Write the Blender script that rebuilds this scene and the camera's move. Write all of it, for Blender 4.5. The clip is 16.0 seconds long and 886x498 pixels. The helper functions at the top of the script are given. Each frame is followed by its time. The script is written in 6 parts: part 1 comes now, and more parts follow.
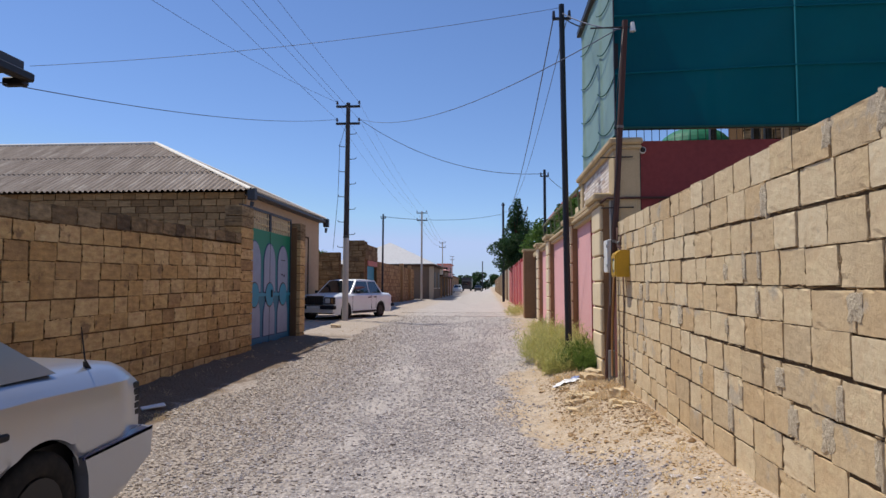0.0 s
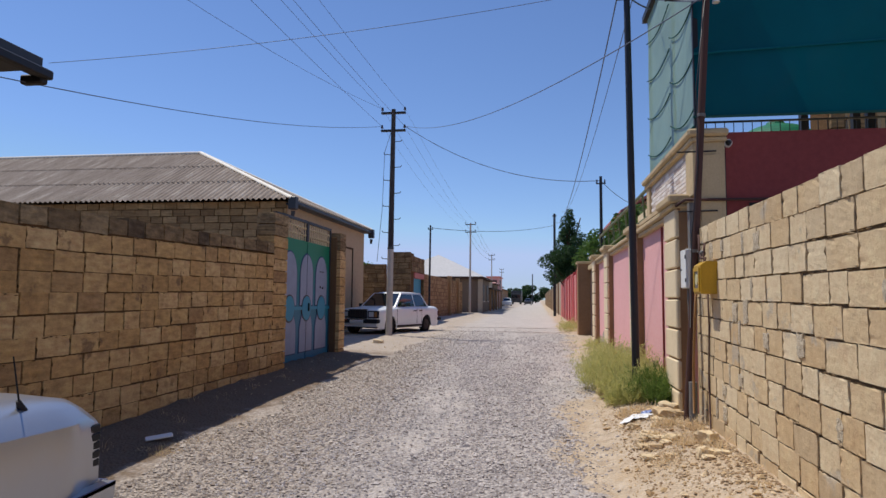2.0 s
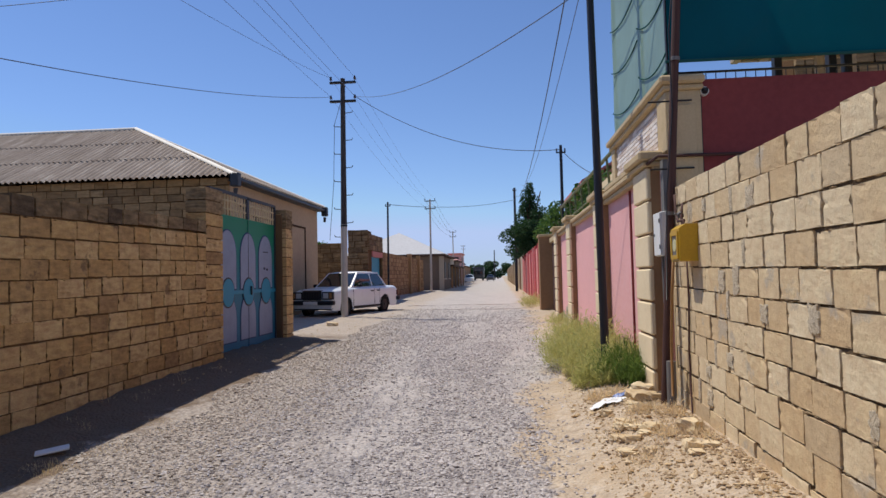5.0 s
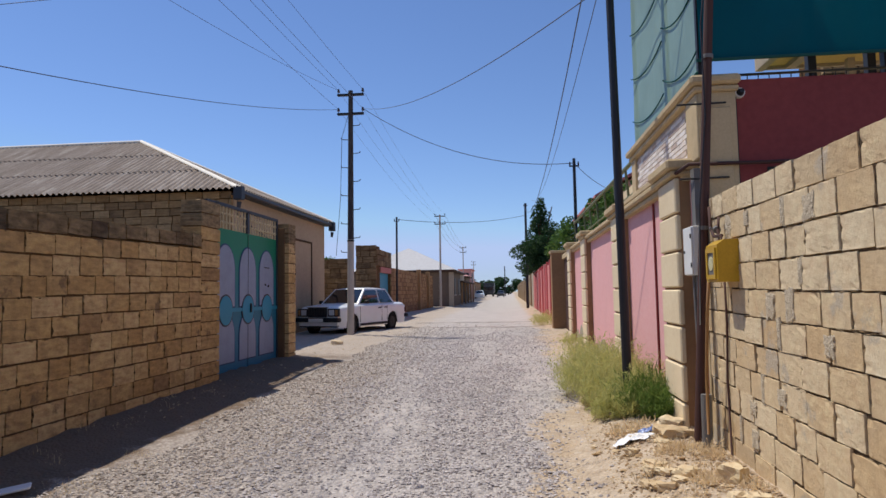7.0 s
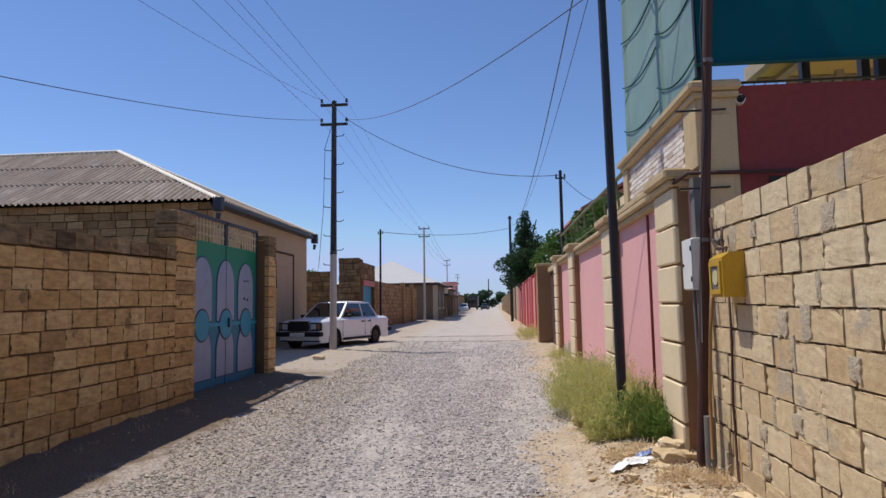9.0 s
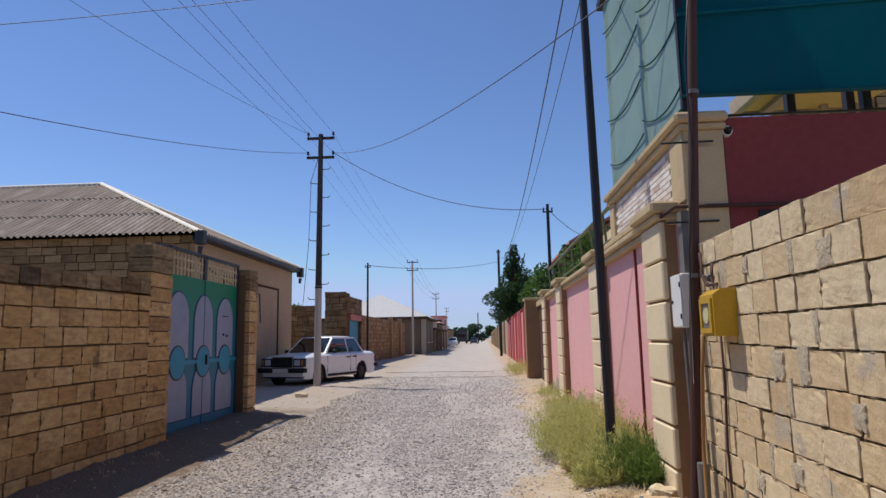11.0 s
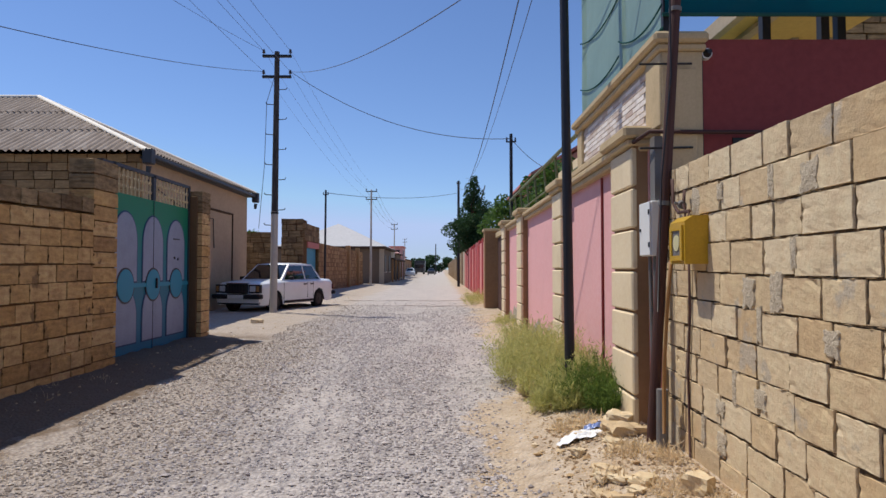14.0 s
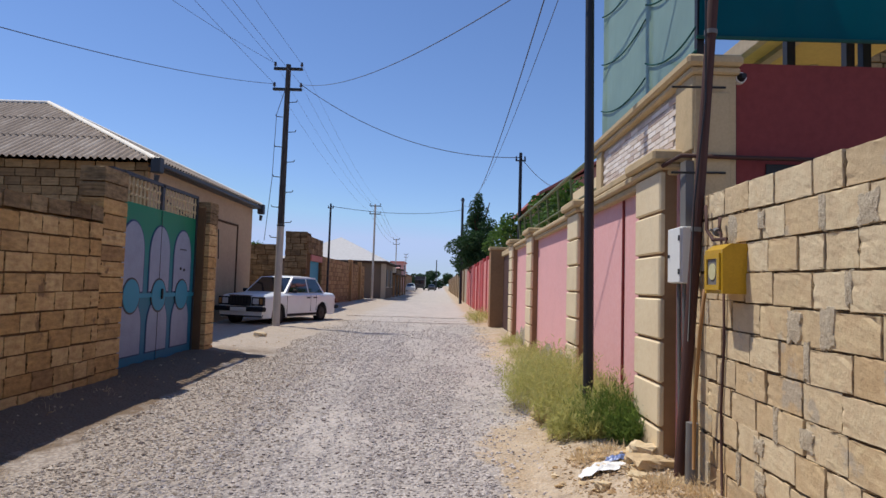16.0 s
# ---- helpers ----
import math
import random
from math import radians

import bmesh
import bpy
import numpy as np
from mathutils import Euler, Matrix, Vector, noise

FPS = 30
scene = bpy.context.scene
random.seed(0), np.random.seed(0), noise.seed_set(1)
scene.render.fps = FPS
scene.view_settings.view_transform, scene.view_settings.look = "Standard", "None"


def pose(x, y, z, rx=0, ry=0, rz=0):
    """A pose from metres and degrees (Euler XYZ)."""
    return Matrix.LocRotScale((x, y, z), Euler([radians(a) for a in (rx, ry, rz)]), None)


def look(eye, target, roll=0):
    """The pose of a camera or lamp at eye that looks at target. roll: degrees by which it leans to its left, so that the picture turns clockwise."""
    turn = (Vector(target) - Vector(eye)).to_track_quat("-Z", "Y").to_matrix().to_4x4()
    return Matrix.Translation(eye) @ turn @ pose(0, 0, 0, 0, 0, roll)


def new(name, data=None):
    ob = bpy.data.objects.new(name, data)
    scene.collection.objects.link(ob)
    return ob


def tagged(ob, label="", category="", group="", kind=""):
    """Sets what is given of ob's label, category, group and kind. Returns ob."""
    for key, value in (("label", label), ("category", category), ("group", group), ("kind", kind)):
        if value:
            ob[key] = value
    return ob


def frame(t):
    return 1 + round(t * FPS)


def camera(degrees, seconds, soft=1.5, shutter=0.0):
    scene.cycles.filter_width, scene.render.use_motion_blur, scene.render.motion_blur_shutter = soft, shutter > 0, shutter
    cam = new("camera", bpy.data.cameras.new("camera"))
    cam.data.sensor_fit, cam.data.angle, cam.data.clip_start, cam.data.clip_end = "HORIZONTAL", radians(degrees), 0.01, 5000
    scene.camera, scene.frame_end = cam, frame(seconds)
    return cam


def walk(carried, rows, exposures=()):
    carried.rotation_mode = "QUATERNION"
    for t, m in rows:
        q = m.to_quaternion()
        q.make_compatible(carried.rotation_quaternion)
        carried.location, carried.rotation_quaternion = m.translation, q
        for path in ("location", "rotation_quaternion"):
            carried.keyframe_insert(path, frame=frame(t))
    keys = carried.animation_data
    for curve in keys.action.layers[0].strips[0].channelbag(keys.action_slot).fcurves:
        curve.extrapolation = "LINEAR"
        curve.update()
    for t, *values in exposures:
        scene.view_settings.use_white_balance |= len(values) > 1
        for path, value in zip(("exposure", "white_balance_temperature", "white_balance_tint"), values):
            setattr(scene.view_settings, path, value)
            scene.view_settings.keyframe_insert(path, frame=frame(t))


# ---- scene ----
cam = camera(70.1, 16.0, 1.5)
PATH = [
    (0, (0.132, 0.071, 1.494), (-0.012, 2.062, 1.613), 0.0),
    (0.5, (0.147, 0.305, 1.49), (0.049, 2.3, 1.581), 0.9),
    (1, (0.063, 0.569, 1.513), (-0.002, 2.565, 1.625), -0.8),
    (1.5, (0.048, 0.82, 1.505), (-0.104, 2.812, 1.615), -1.5),
    (1.7, (0.064, 0.923, 1.515), (-0.168, 2.901, 1.695), 0.8),
    (2, (0.083, 1.076, 1.532), (-0.216, 3.047, 1.69), 0.5),
    (2.5, (0.028, 1.342, 1.535), (-0.169, 3.324, 1.72), 0.1),
    (3, (-0.006, 1.574, 1.535), (-0.117, 3.568, 1.627), -1.3),
    (3.2, (0.007, 1.669, 1.528), (-0.151, 3.66, 1.624), -0.9),
    (5.3, (0.127, 1.971, 1.519), (-0.054, 3.961, 1.602), -1.3),
    (5.5, (0.115, 2.02, 1.53), (-0.032, 4.014, 1.595), -1.4),
    (6, (0.041, 2.146, 1.535), (-0.05, 4.143, 1.607), -1.0),
    (6.5, (0.029, 2.297, 1.544), (-0.068, 4.294, 1.605), -1.4),
    (7, (0.105, 2.462, 1.557), (-0.107, 4.446, 1.695), -1.0),
    (7.5, (0.08, 2.522, 1.576), (-0.132, 4.503, 1.746), -0.5),
    (8, (-0.003, 2.564, 1.596), (-0.217, 4.532, 1.877), -1.6),
    (8.2, (-0.017, 2.59, 1.576), (-0.167, 4.574, 1.784), -1.1),
    (10.3, (0.18, 2.96, 1.587), (0.001, 4.945, 1.755), -0.8),
    (10.5, (0.165, 2.963, 1.598), (-0.001, 4.944, 1.813), -1.1),
    (11, (0.108, 2.96, 1.612), (-0.016, 4.936, 1.894), -1.1),
    (11.5, (0.078, 2.958, 1.598), (-0.077, 4.936, 1.853), -0.7),
    (12, (0.058, 2.968, 1.601), (0.008, 4.956, 1.818), -0.4),
    (12.3, (0.042, 2.992, 1.592), (0.023, 4.984, 1.778), 0.4),
    (12.5, (0.03, 3.0, 1.587), (0.008, 4.992, 1.762), 0.6),
    (13, (0.001, 3.025, 1.572), (-0.006, 5.022, 1.675), 0.1),
    (13.5, (0.022, 3.078, 1.563), (0.072, 5.077, 1.628), -0.1),
    (14, (0.059, 3.167, 1.564), (0.063, 5.166, 1.629), 0.0),
    (14.5, (0.105, 3.244, 1.562), (0.063, 5.244, 1.588), -0.2),
    (15, (0.02, 3.265, 1.574), (0.026, 5.264, 1.645), 0.3),
    (15.5, (-0.103, 3.286, 1.587), (-0.009, 5.283, 1.652), -0.1),
    (16, (-0.101, 3.295, 1.598), (-0.099, 5.292, 1.714), 1.6),
]
walk(cam, [(t, look(eye, target, roll)) for t, eye, target, roll in PATH],
     [(0, -0.02), (1.5, -0.03), (2.5, -0.08), (3.2, -0.04), (5.3, -0.03), (6.5, -0.03), (8, -0.07), (10.3, -0.07), (11.5, -0.09), (12.5, -0.08), (13.5, -0.04), (15, -0.03), (16, -0.03)])

# ---- world, sun, exposure ----
SUN_DIR = Vector((0.382, -0.20, -0.86)).normalized()      # the way the sunlight travels
world = bpy.data.worlds.new("world")
scene.world = world
world.use_nodes = True
wn, wl = world.node_tree.nodes, world.node_tree.links
sky = wn.new("ShaderNodeTexSky")
sky.sky_type, sky.sun_disc = "NISHITA", False
sky.sun_elevation = math.asin(-SUN_DIR.z)
sky.sun_rotation = math.atan2(-SUN_DIR.x, -SUN_DIR.y)
sky.altitude, sky.air_density, sky.dust_density, sky.ozone_density = 0, 1.0, 0.0, 5.0
tint = wn.new("ShaderNodeMix")
tint.data_type, tint.blend_type = "RGBA", "MULTIPLY"
tint.inputs[0].default_value, tint.inputs[7].default_value = 1.0, (0.955, 1.0, 1.18, 1)
wl.new(sky.outputs[0], tint.inputs[6])
haze = wn.new("ShaderNodeMix")
haze.data_type, haze.blend_type = "RGBA", "DARKEN"
haze.inputs[0].default_value, haze.inputs[7].default_value = 1.0, (4.3, 5.5, 8.3, 1)
wl.new(tint.outputs[2], haze.inputs[6])
wl.new(haze.outputs[2], wn["Background"].inputs[0])
wn["Background"].inputs[1].default_value = 0.109
sun = new("sun", bpy.data.lights.new("sun", "SUN"))
sun.data.energy, sun.data.angle, sun.data.color = 3.95, radians(0.53), (1.0, 0.94, 0.84)
sun.matrix_world = look((0, 0, 30), Vector((0, 0, 30)) + SUN_DIR)
scene.view_settings.exposure = 0.0


# ---- materials ----
def lin(r, g, b):
    return tuple(((c / 255 + 0.055) / 1.055) ** 2.4 if c > 10 else c / 255 / 12.92 for c in (r, g, b)) + (1,)


class Mat:
    """A small builder for node materials."""
    def __init__(self, name, rough=0.8, metal=0.0, spec=0.3):
        self.m = bpy.data.materials.new(name)
        self.m.use_nodes = True
        self.n, self.l = self.m.node_tree.nodes, self.m.node_tree.links
        self.b = self.n["Principled BSDF"]
        self.b.inputs["Roughness"].default_value = rough
        self.b.inputs["Metallic"].default_value = metal
        self.b.inputs["Specular IOR Level"].default_value = spec
        self.pos = self.n.new("ShaderNodeTexCoord").outputs["Object"]

    def world_pos(self):
        g = self.n.new("ShaderNodeNewGeometry")
        self.pos = g.outputs["Position"]
        return self

    def noise(self, scale, detail=4, rough=0.6, stretch=None):
        t = self.n.new("ShaderNodeTexNoise")
        t.inputs["Scale"].default_value, t.inputs["Detail"].default_value, t.inputs["Roughness"].default_value = scale, detail, rough
        src = self.pos
        if stretch:
            mp = self.n.new("ShaderNodeMapping")
            mp.inputs["Scale"].default_value = stretch
            self.l.new(src, mp.inputs[0])
            src = mp.outputs[0]
        self.l.new(src, t.inputs["Vector"])
        return t.outputs["Fac"]

    def voronoi(self, scale, out="Distance", feature="F1"):
        t = self.n.new("ShaderNodeTexVoronoi")
        t.feature = feature
        t.inputs["Scale"].default_value = scale
        self.l.new(self.pos, t.inputs["Vector"])
        return t.outputs[out]

    def axis(self, i):
        s = self.n.new("ShaderNodeSeparateXYZ")
        self.l.new(self.pos, s.inputs[0])
        return s.outputs[i]

    def math(self, op, a, b=0.0, clamp=False):
        t = self.n.new("ShaderNodeMath")
        t.operation, t.use_clamp = op, clamp
        for k, v in enumerate((a, b)):
            if isinstance(v, (int, float)):
                t.inputs[k].default_value = v
            else:
                self.l.new(v, t.inputs[k])
        return t.outputs[0]

    def ramp(self, fac, stops):
        r = self.n.new("ShaderNodeValToRGB")
        e = r.color_ramp.elements
        while len(e) < len(stops):
            e.new(0.5)
        for k, (p, c) in enumerate(stops):
            e[k].position = p
            e[k].color = c if isinstance(c, tuple) else (c, c, c, 1)
        self.l.new(fac, r.inputs[0])
        return r.outputs[0]

    def mix(self, fac, a, b, mode="MIX"):
        t = self.n.new("ShaderNodeMix")
        t.data_type, t.blend_type = "RGBA", mode
        for k, v in ((0, fac), (6, a), (7, b)):
            if isinstance(v, (int, float, tuple)):
                t.inputs[k].default_value = v
            else:
                self.l.new(v, t.inputs[k])
        return t.outputs[2]

    def random(self):
        return self.n.new("ShaderNodeObjectInfo").outputs["Random"]

    def island(self):
        return self.n.new("ShaderNodeNewGeometry").outputs["Random Per Island"]

    def color(self, c):
        if isinstance(c, tuple):
            self.b.inputs["Base Color"].default_value = c
        else:
            self.l.new(c, self.b.inputs["Base Color"])
        return self

    def bump(self, h, strength=0.5, dist=0.01):
        t = self.n.new("ShaderNodeBump")
        t.inputs["Strength"].default_value, t.inputs["Distance"].default_value = strength, dist
        self.l.new(h, t.inputs["Height"])
        self.l.new(t.outputs[0], self.b.inputs["Normal"])
        return self

    def roughness(self, r):
        self.l.new(r, self.b.inputs["Roughness"])
        return self


def block_mat(name, dark, mid, light, stain, cement=None, relief=0.35, strata=0.0):
    """Sawn shell-limestone blocks, each a little different."""
    k = Mat(name, 0.92, spec=0.12).world_pos()
    rnd = k.random()
    tone = k.ramp(rnd, [(0.0, dark), (0.3, mid), (0.6, light), (0.8, mid), (1.0, stain)])
    grain = k.noise(70, 5, 0.7)
    c = k.mix(0.30, tone, k.ramp(grain, [(0.3, 0.35), (0.7, 0.65)]), "OVERLAY")
    blot = k.noise(4.5, 5, 0.7)
    c = k.mix(k.ramp(blot, [(0.48, 0.0), (0.70, 0.6)]), c, stain)
    fine = k.noise(13, 4, 0.65)
    c = k.mix(0.34, c, k.ramp(fine, [(0.3, 0.3), (0.7, 0.7)]), "OVERLAY")
    pit = k.voronoi(30)
    rare = k.ramp(k.noise(6, 3, 0.6), [(0.48, 0.0), (0.62, 1.0)])
    c = k.mix(k.math("MULTIPLY", k.ramp(pit, [(0.04, 0.6), (0.13, 0.0)]), rare), c, tuple(v * 0.4 for v in stain[:3]) + (1,))
    wash = k.noise(1.1, 5, 0.7)
    c = k.mix(k.ramp(wash, [(0.42, 0.0), (0.7, 0.45)]), c, light)
    hgt = k.math("ADD", grain, k.math("MULTIPLY", fine, 2.0))
    if strata:
        band = k.noise(3.0, 4, 0.6, (1.0, 2.2, 7.0))
        c = k.mix(strata, c, k.ramp(band, [(0.32, 0.24), (0.5, 0.5), (0.68, 0.72)]), "OVERLAY")
        hgt = k.math("ADD", hgt, k.math("MULTIPLY", band, 1.6))
    if cement:
        patch = k.noise(2.6, 6, 0.62)
        c = k.mix(k.ramp(patch, [(0.61, 0.0), (0.66, 0.8)]), c, k.mix(0.5, cement, k.ramp(grain, [(0.3, 0.3), (0.7, 0.7)]), "OVERLAY"))
    k.color(c).bump(hgt, relief, 0.010)
    return k.m


def mortar_mat(name, col):
    k = Mat(name, 0.95, spec=0.1).world_pos()
    n = k.noise(40, 5, 0.75)
    k.color(k.mix(0.6, col, k.ramp(n, [(0.3, 0.3), (0.7, 0.7)]), "OVERLAY")).bump(n, 0.8, 0.02)
    return k.m


def paint_mat(name, col, rough=0.6, spec=0.3, dirt=0.25, scale=4.0, dirt_col=None, bump=0.1):
    """Painted or plastered surface with faint blotches and fine grain."""
    k = Mat(name, rough, spec=spec).world_pos()
    big, small = k.noise(scale, 5, 0.65), k.noise(scale * 14, 3, 0.6)
    c = k.mix(k.ramp(big, [(0.45, 0.0), (0.8, dirt)]), col, dirt_col or tuple(v * 0.55 for v in col[:3]) + (1,))
    c = k.mix(0.18, c, k.ramp(small, [(0.3, 0.3), (0.7, 0.7)]), "OVERLAY")
    k.color(c).bump(small, bump, 0.01)
    return k.m


def metal_mat(name, col, rough=0.5, metal=0.0, rust=0.2, rust_col=lin(96, 62, 40)):
    k = Mat(name, rough, metal, spec=0.4).world_pos()
    big = k.noise(7, 5, 0.7)
    k.color(k.mix(k.ramp(big, [(0.55, 0.0), (0.75, rust)]), col, rust_col)).bump(k.noise(60, 3), 0.08, 0.005)
    return k.m


M_BLOCK_R = block_mat("limestone_pale", lin(198, 169, 129), lin(209, 184, 145), lin(220, 201, 167), lin(189, 166, 133), lin(180, 168, 150))
M_BLOCK_L = block_mat("limestone_ochre", lin(182, 141, 89), lin(195, 156, 102), lin(209, 173, 122), lin(160, 124, 84), lin(132, 104, 76), 0.6, 0.45)
M_BLOCK_D = block_mat("limestone_weathered", lin(108, 86, 62), lin(134, 110, 80), lin(158, 134, 100), lin(90, 74, 58), None, 0.8, 0.7)
M_BLOCK_H = block_mat("limestone_house", lin(148, 117, 80), lin(164, 132, 92), lin(182, 150, 108), lin(126, 100, 72), None, 0.6, 0.4)
M_MORTAR_R = mortar_mat("mortar_grey", lin(100, 84, 66))
M_MORTAR_L = mortar_mat("mortar_brown", lin(104, 78, 52))
M_CEMENT = mortar_mat("cement_smear", lin(178, 166, 148))
M_PINK = paint_mat("pink_plaster", lin(232, 176, 174), 0.85, 0.15, 0.3, 1.6, lin(208, 160, 156), 0.25)
M_DKRED = paint_mat("dark_red_plaster", lin(140, 69, 67), 0.85, 0.15, 0.45, 1.3, lin(116, 60, 60), 0.2)
M_CREAM = paint_mat("cream_stone", lin(196, 174, 137), 0.85, 0.2, 0.45, 3.5, lin(158, 136, 104), 0.25)
M_CREAM_S = paint_mat("cream_cladding", lin(228, 209, 174), 0.85, 0.2, 0.35, 2.0, lin(190, 166, 130), 0.25)
M_HOUSE = paint_mat("beige_render", lin(182, 158, 128), 0.9, 0.15, 0.4, 0.8, lin(156, 132, 104), 0.2)
M_REDPAINT = paint_mat("red_fence_paint", lin(184, 78, 76), 0.7, 0.3, 0.4, 2.0)
M_PINKFENCE = paint_mat("pink_fence_paint", lin(214, 140, 134), 0.8, 0.2, 0.3, 2.0)
M_GREYFENCE = paint_mat("grey_fence", lin(176, 160, 138), 0.85, 0.2, 0.4, 0.8)
M_YELLOWBOX = paint_mat("ochre_yellow_paint", lin(190, 150, 36), 0.45, 0.4, 0.25, 5, lin(160, 116, 26), 0.05)
M_WHITEBOX = paint_mat("white_enamel", lin(226, 226, 222), 0.4, 0.4, 0.12, 5)
M_GLASS_METER = paint_mat("meter_face", lin(206, 198, 150), 0.3, 0.5, 0.1, 30)
M_PIPE_BROWN = metal_mat("brown_painted_steel", lin(76, 49, 43), 0.75, 0.0, 0.5, lin(70, 48, 40))
M_PIPE_ORANGE = metal_mat("orange_pipe_paint", lin(150, 110, 64), 0.5, 0.0, 0.4)
M_PIPE_GREY = metal_mat("grey_sleeve", lin(112, 110, 108), 0.6, 0.0, 0.3)
M_POLE_DARK = metal_mat("dark_blue_steel", lin(38, 38, 44), 0.5, 0.0, 0.5, lin(58, 46, 40))
M_BLACK = metal_mat("black_steel", lin(34, 33, 34), 0.5, 0.0, 0.3)
M_WIRE = metal_mat("cable_black", lin(84, 92, 112), 0.6, 0.0, 0.0)
M_GUTTER = metal_mat("dark_grey_gutter", lin(62, 64, 68), 0.5, 0.2, 0.3)
M_RAIL = metal_mat("green_rail_paint", lin(112, 118, 84), 0.6, 0.0, 0.6)


def wood_pole_mat():
    k = Mat("weathered_pole_wood", 0.9, spec=0.15)
    g = k.noise(6, 5, 0.7, (9, 9, 0.6))
    k.color(k.ramp(g, [(0.3, lin(48, 44, 44)), (0.55, lin(80, 74, 71)), (0.8, lin(118, 110, 104))])).bump(g, 0.6, 0.01)
    return k.m


M_WOODPOLE = wood_pole_mat()
M_CONCRETE = paint_mat("concrete_stub", lin(190, 180, 168), 0.9, 0.15, 0.4, 3, lin(158, 146, 132), 0.3)
M_INSUL = paint_mat("porcelain", lin(70, 60, 60), 0.3, 0.5, 0.2, 9)


def roof_mat():
    k = Mat("old_asbestos_sheet", 0.95, spec=0.1)
    streak = k.noise(1.3, 6, 0.7, (3.0, 0.5, 0.5))
    fine = k.noise(24, 4, 0.7)
    c = k.ramp(streak, [(0.3, lin(140, 126, 112)), (0.55, lin(168, 153, 138)), (0.75, lin(206, 194, 178))])
    k.color(k.mix(0.4, c, k.ramp(fine, [(0.3, 0.3), (0.7, 0.7)]), "OVERLAY")).bump(fine, 0.4, 0.01)
    return k.m


M_ROOF = roof_mat()
M_RIDGE = paint_mat("pale_ridge_sheet", lin(230, 224, 212), 0.7, 0.3, 0.3, 3)
M_PALEROOF = paint_mat("pale_far_roof", lin(200, 197, 193), 0.7, 0.2, 0.15, 0.3)
M_PINKROOF = paint_mat("faded_pink_roof_sheet", lin(214, 160, 150), 0.7, 0.3, 0.3, 0.6)
M_REDROOF = paint_mat("red_roof_sheet", lin(196, 122, 112), 0.7, 0.3, 0.3, 0.6)
M_GABLE = paint_mat("faded_pink_gable", lin(214, 166, 158), 0.85, 0.2, 0.3, 0.8)
M_GREENROOF = paint_mat("green_roof_sheet", lin(20, 110, 80), 0.6, 0.3, 0.2, 1.0)
M_YELLOWWALL = paint_mat("pale_yellow_wall", lin(196, 172, 108), 0.85, 0.2, 0.25, 1.0)


def net_mat(name, col, see):
    """Woven shade netting: part of the light goes through it."""
    k = Mat(name, 0.8, spec=0.1).world_pos()
    w = k.noise(1.1, 4, 0.6)
    col2 = tuple(v * 0.7 for v in col[:3]) + (1,)
    c = k.mix(k.ramp(w, [(0.35, 0.0), (0.7, 0.6)]), col, col2)
    k.color(c).bump(k.noise(2.2, 3, 0.5, (1, 1, 0.35)), 0.5, 0.08)
    out = k.n["Material Output"]
    tr = k.n.new("ShaderNodeBsdfTranslucent")
    k.l.new(c, tr.inputs[0])
    tp = k.n.new("ShaderNodeBsdfTransparent")
    m1, m2 = k.n.new("ShaderNodeMixShader"), k.n.new("ShaderNodeMixShader")
    m1.inputs[0].default_value, m2.inputs[0].default_value = 0.25, see
    k.l.new(k.b.outputs[0], m1.inputs[1]); k.l.new(tr.outputs[0], m1.inputs[2])
    k.l.new(m1.outputs[0], m2.inputs[1]); k.l.new(tp.outputs[0], m2.inputs[2])
    k.l.new(m2.outputs[0], out.inputs[0])
    return k.m


# same netting twice: sunlight and shadow are put into the two colours
M_NET_LIT = net_mat("sunlit_green_net", lin(146, 174, 162), 0.10)
M_NET_SHADED = net_mat("shaded_teal_net", lin(4, 86, 98), 0.004)
M_NET_CORD = paint_mat("net_hem", lin(40, 86, 82), 0.8, 0.1)


def leaf_mat(name, a, b):
    k = Mat(name, 0.6, spec=0.25)
    k.color(k.ramp(k.island(), [(0.0, a), (1.0, b)]))
    k.b.inputs["Subsurface Weight"].default_value = 0.0
    out = k.n["Material Output"]
    tr, ms = k.n.new("ShaderNodeBsdfTranslucent"), k.n.new("ShaderNodeMixShader")
    tr.inputs[0].default_value = tuple(v * 1.2 for v in b[:3]) + (1,)
    ms.inputs[0].default_value = 0.3
    k.l.new(k.b.outputs[0], ms.inputs[1]); k.l.new(tr.outputs[0], ms.inputs[2]); k.l.new(ms.outputs[0], out.inputs[0])
    return k.m


M_WEED = leaf_mat("weed_green", lin(138, 147, 76), lin(206, 202, 136))
M_WEED_D = leaf_mat("weed_dark_green", lin(60, 92, 42), lin(116, 138, 68))
M_LEAF = leaf_mat("vine_leaf", lin(38, 70, 32), lin(88, 118, 54))
M_LEAF_D = leaf_mat("pine_leaf", lin(24, 48, 30), lin(58, 86, 50))
M_STRAW = leaf_mat("dry_grass", lin(198, 170, 122), lin(228, 206, 162))
M_BARK = paint_mat("bark", lin(86, 68, 52), 0.95, 0.1, 0.5, 8, None, 0.8)


def stone_mat(name, a, b, c):
    k = Mat(name, 0.9, spec=0.2).world_pos()
    col = k.ramp(k.island(), [(0.0, a), (0.5, b), (1.0, c)])
    k.color(k.mix(0.4, col, k.ramp(k.noise(90, 3), [(0.3, 0.3), (0.7, 0.7)]), "OVERLAY"))
    return k.m


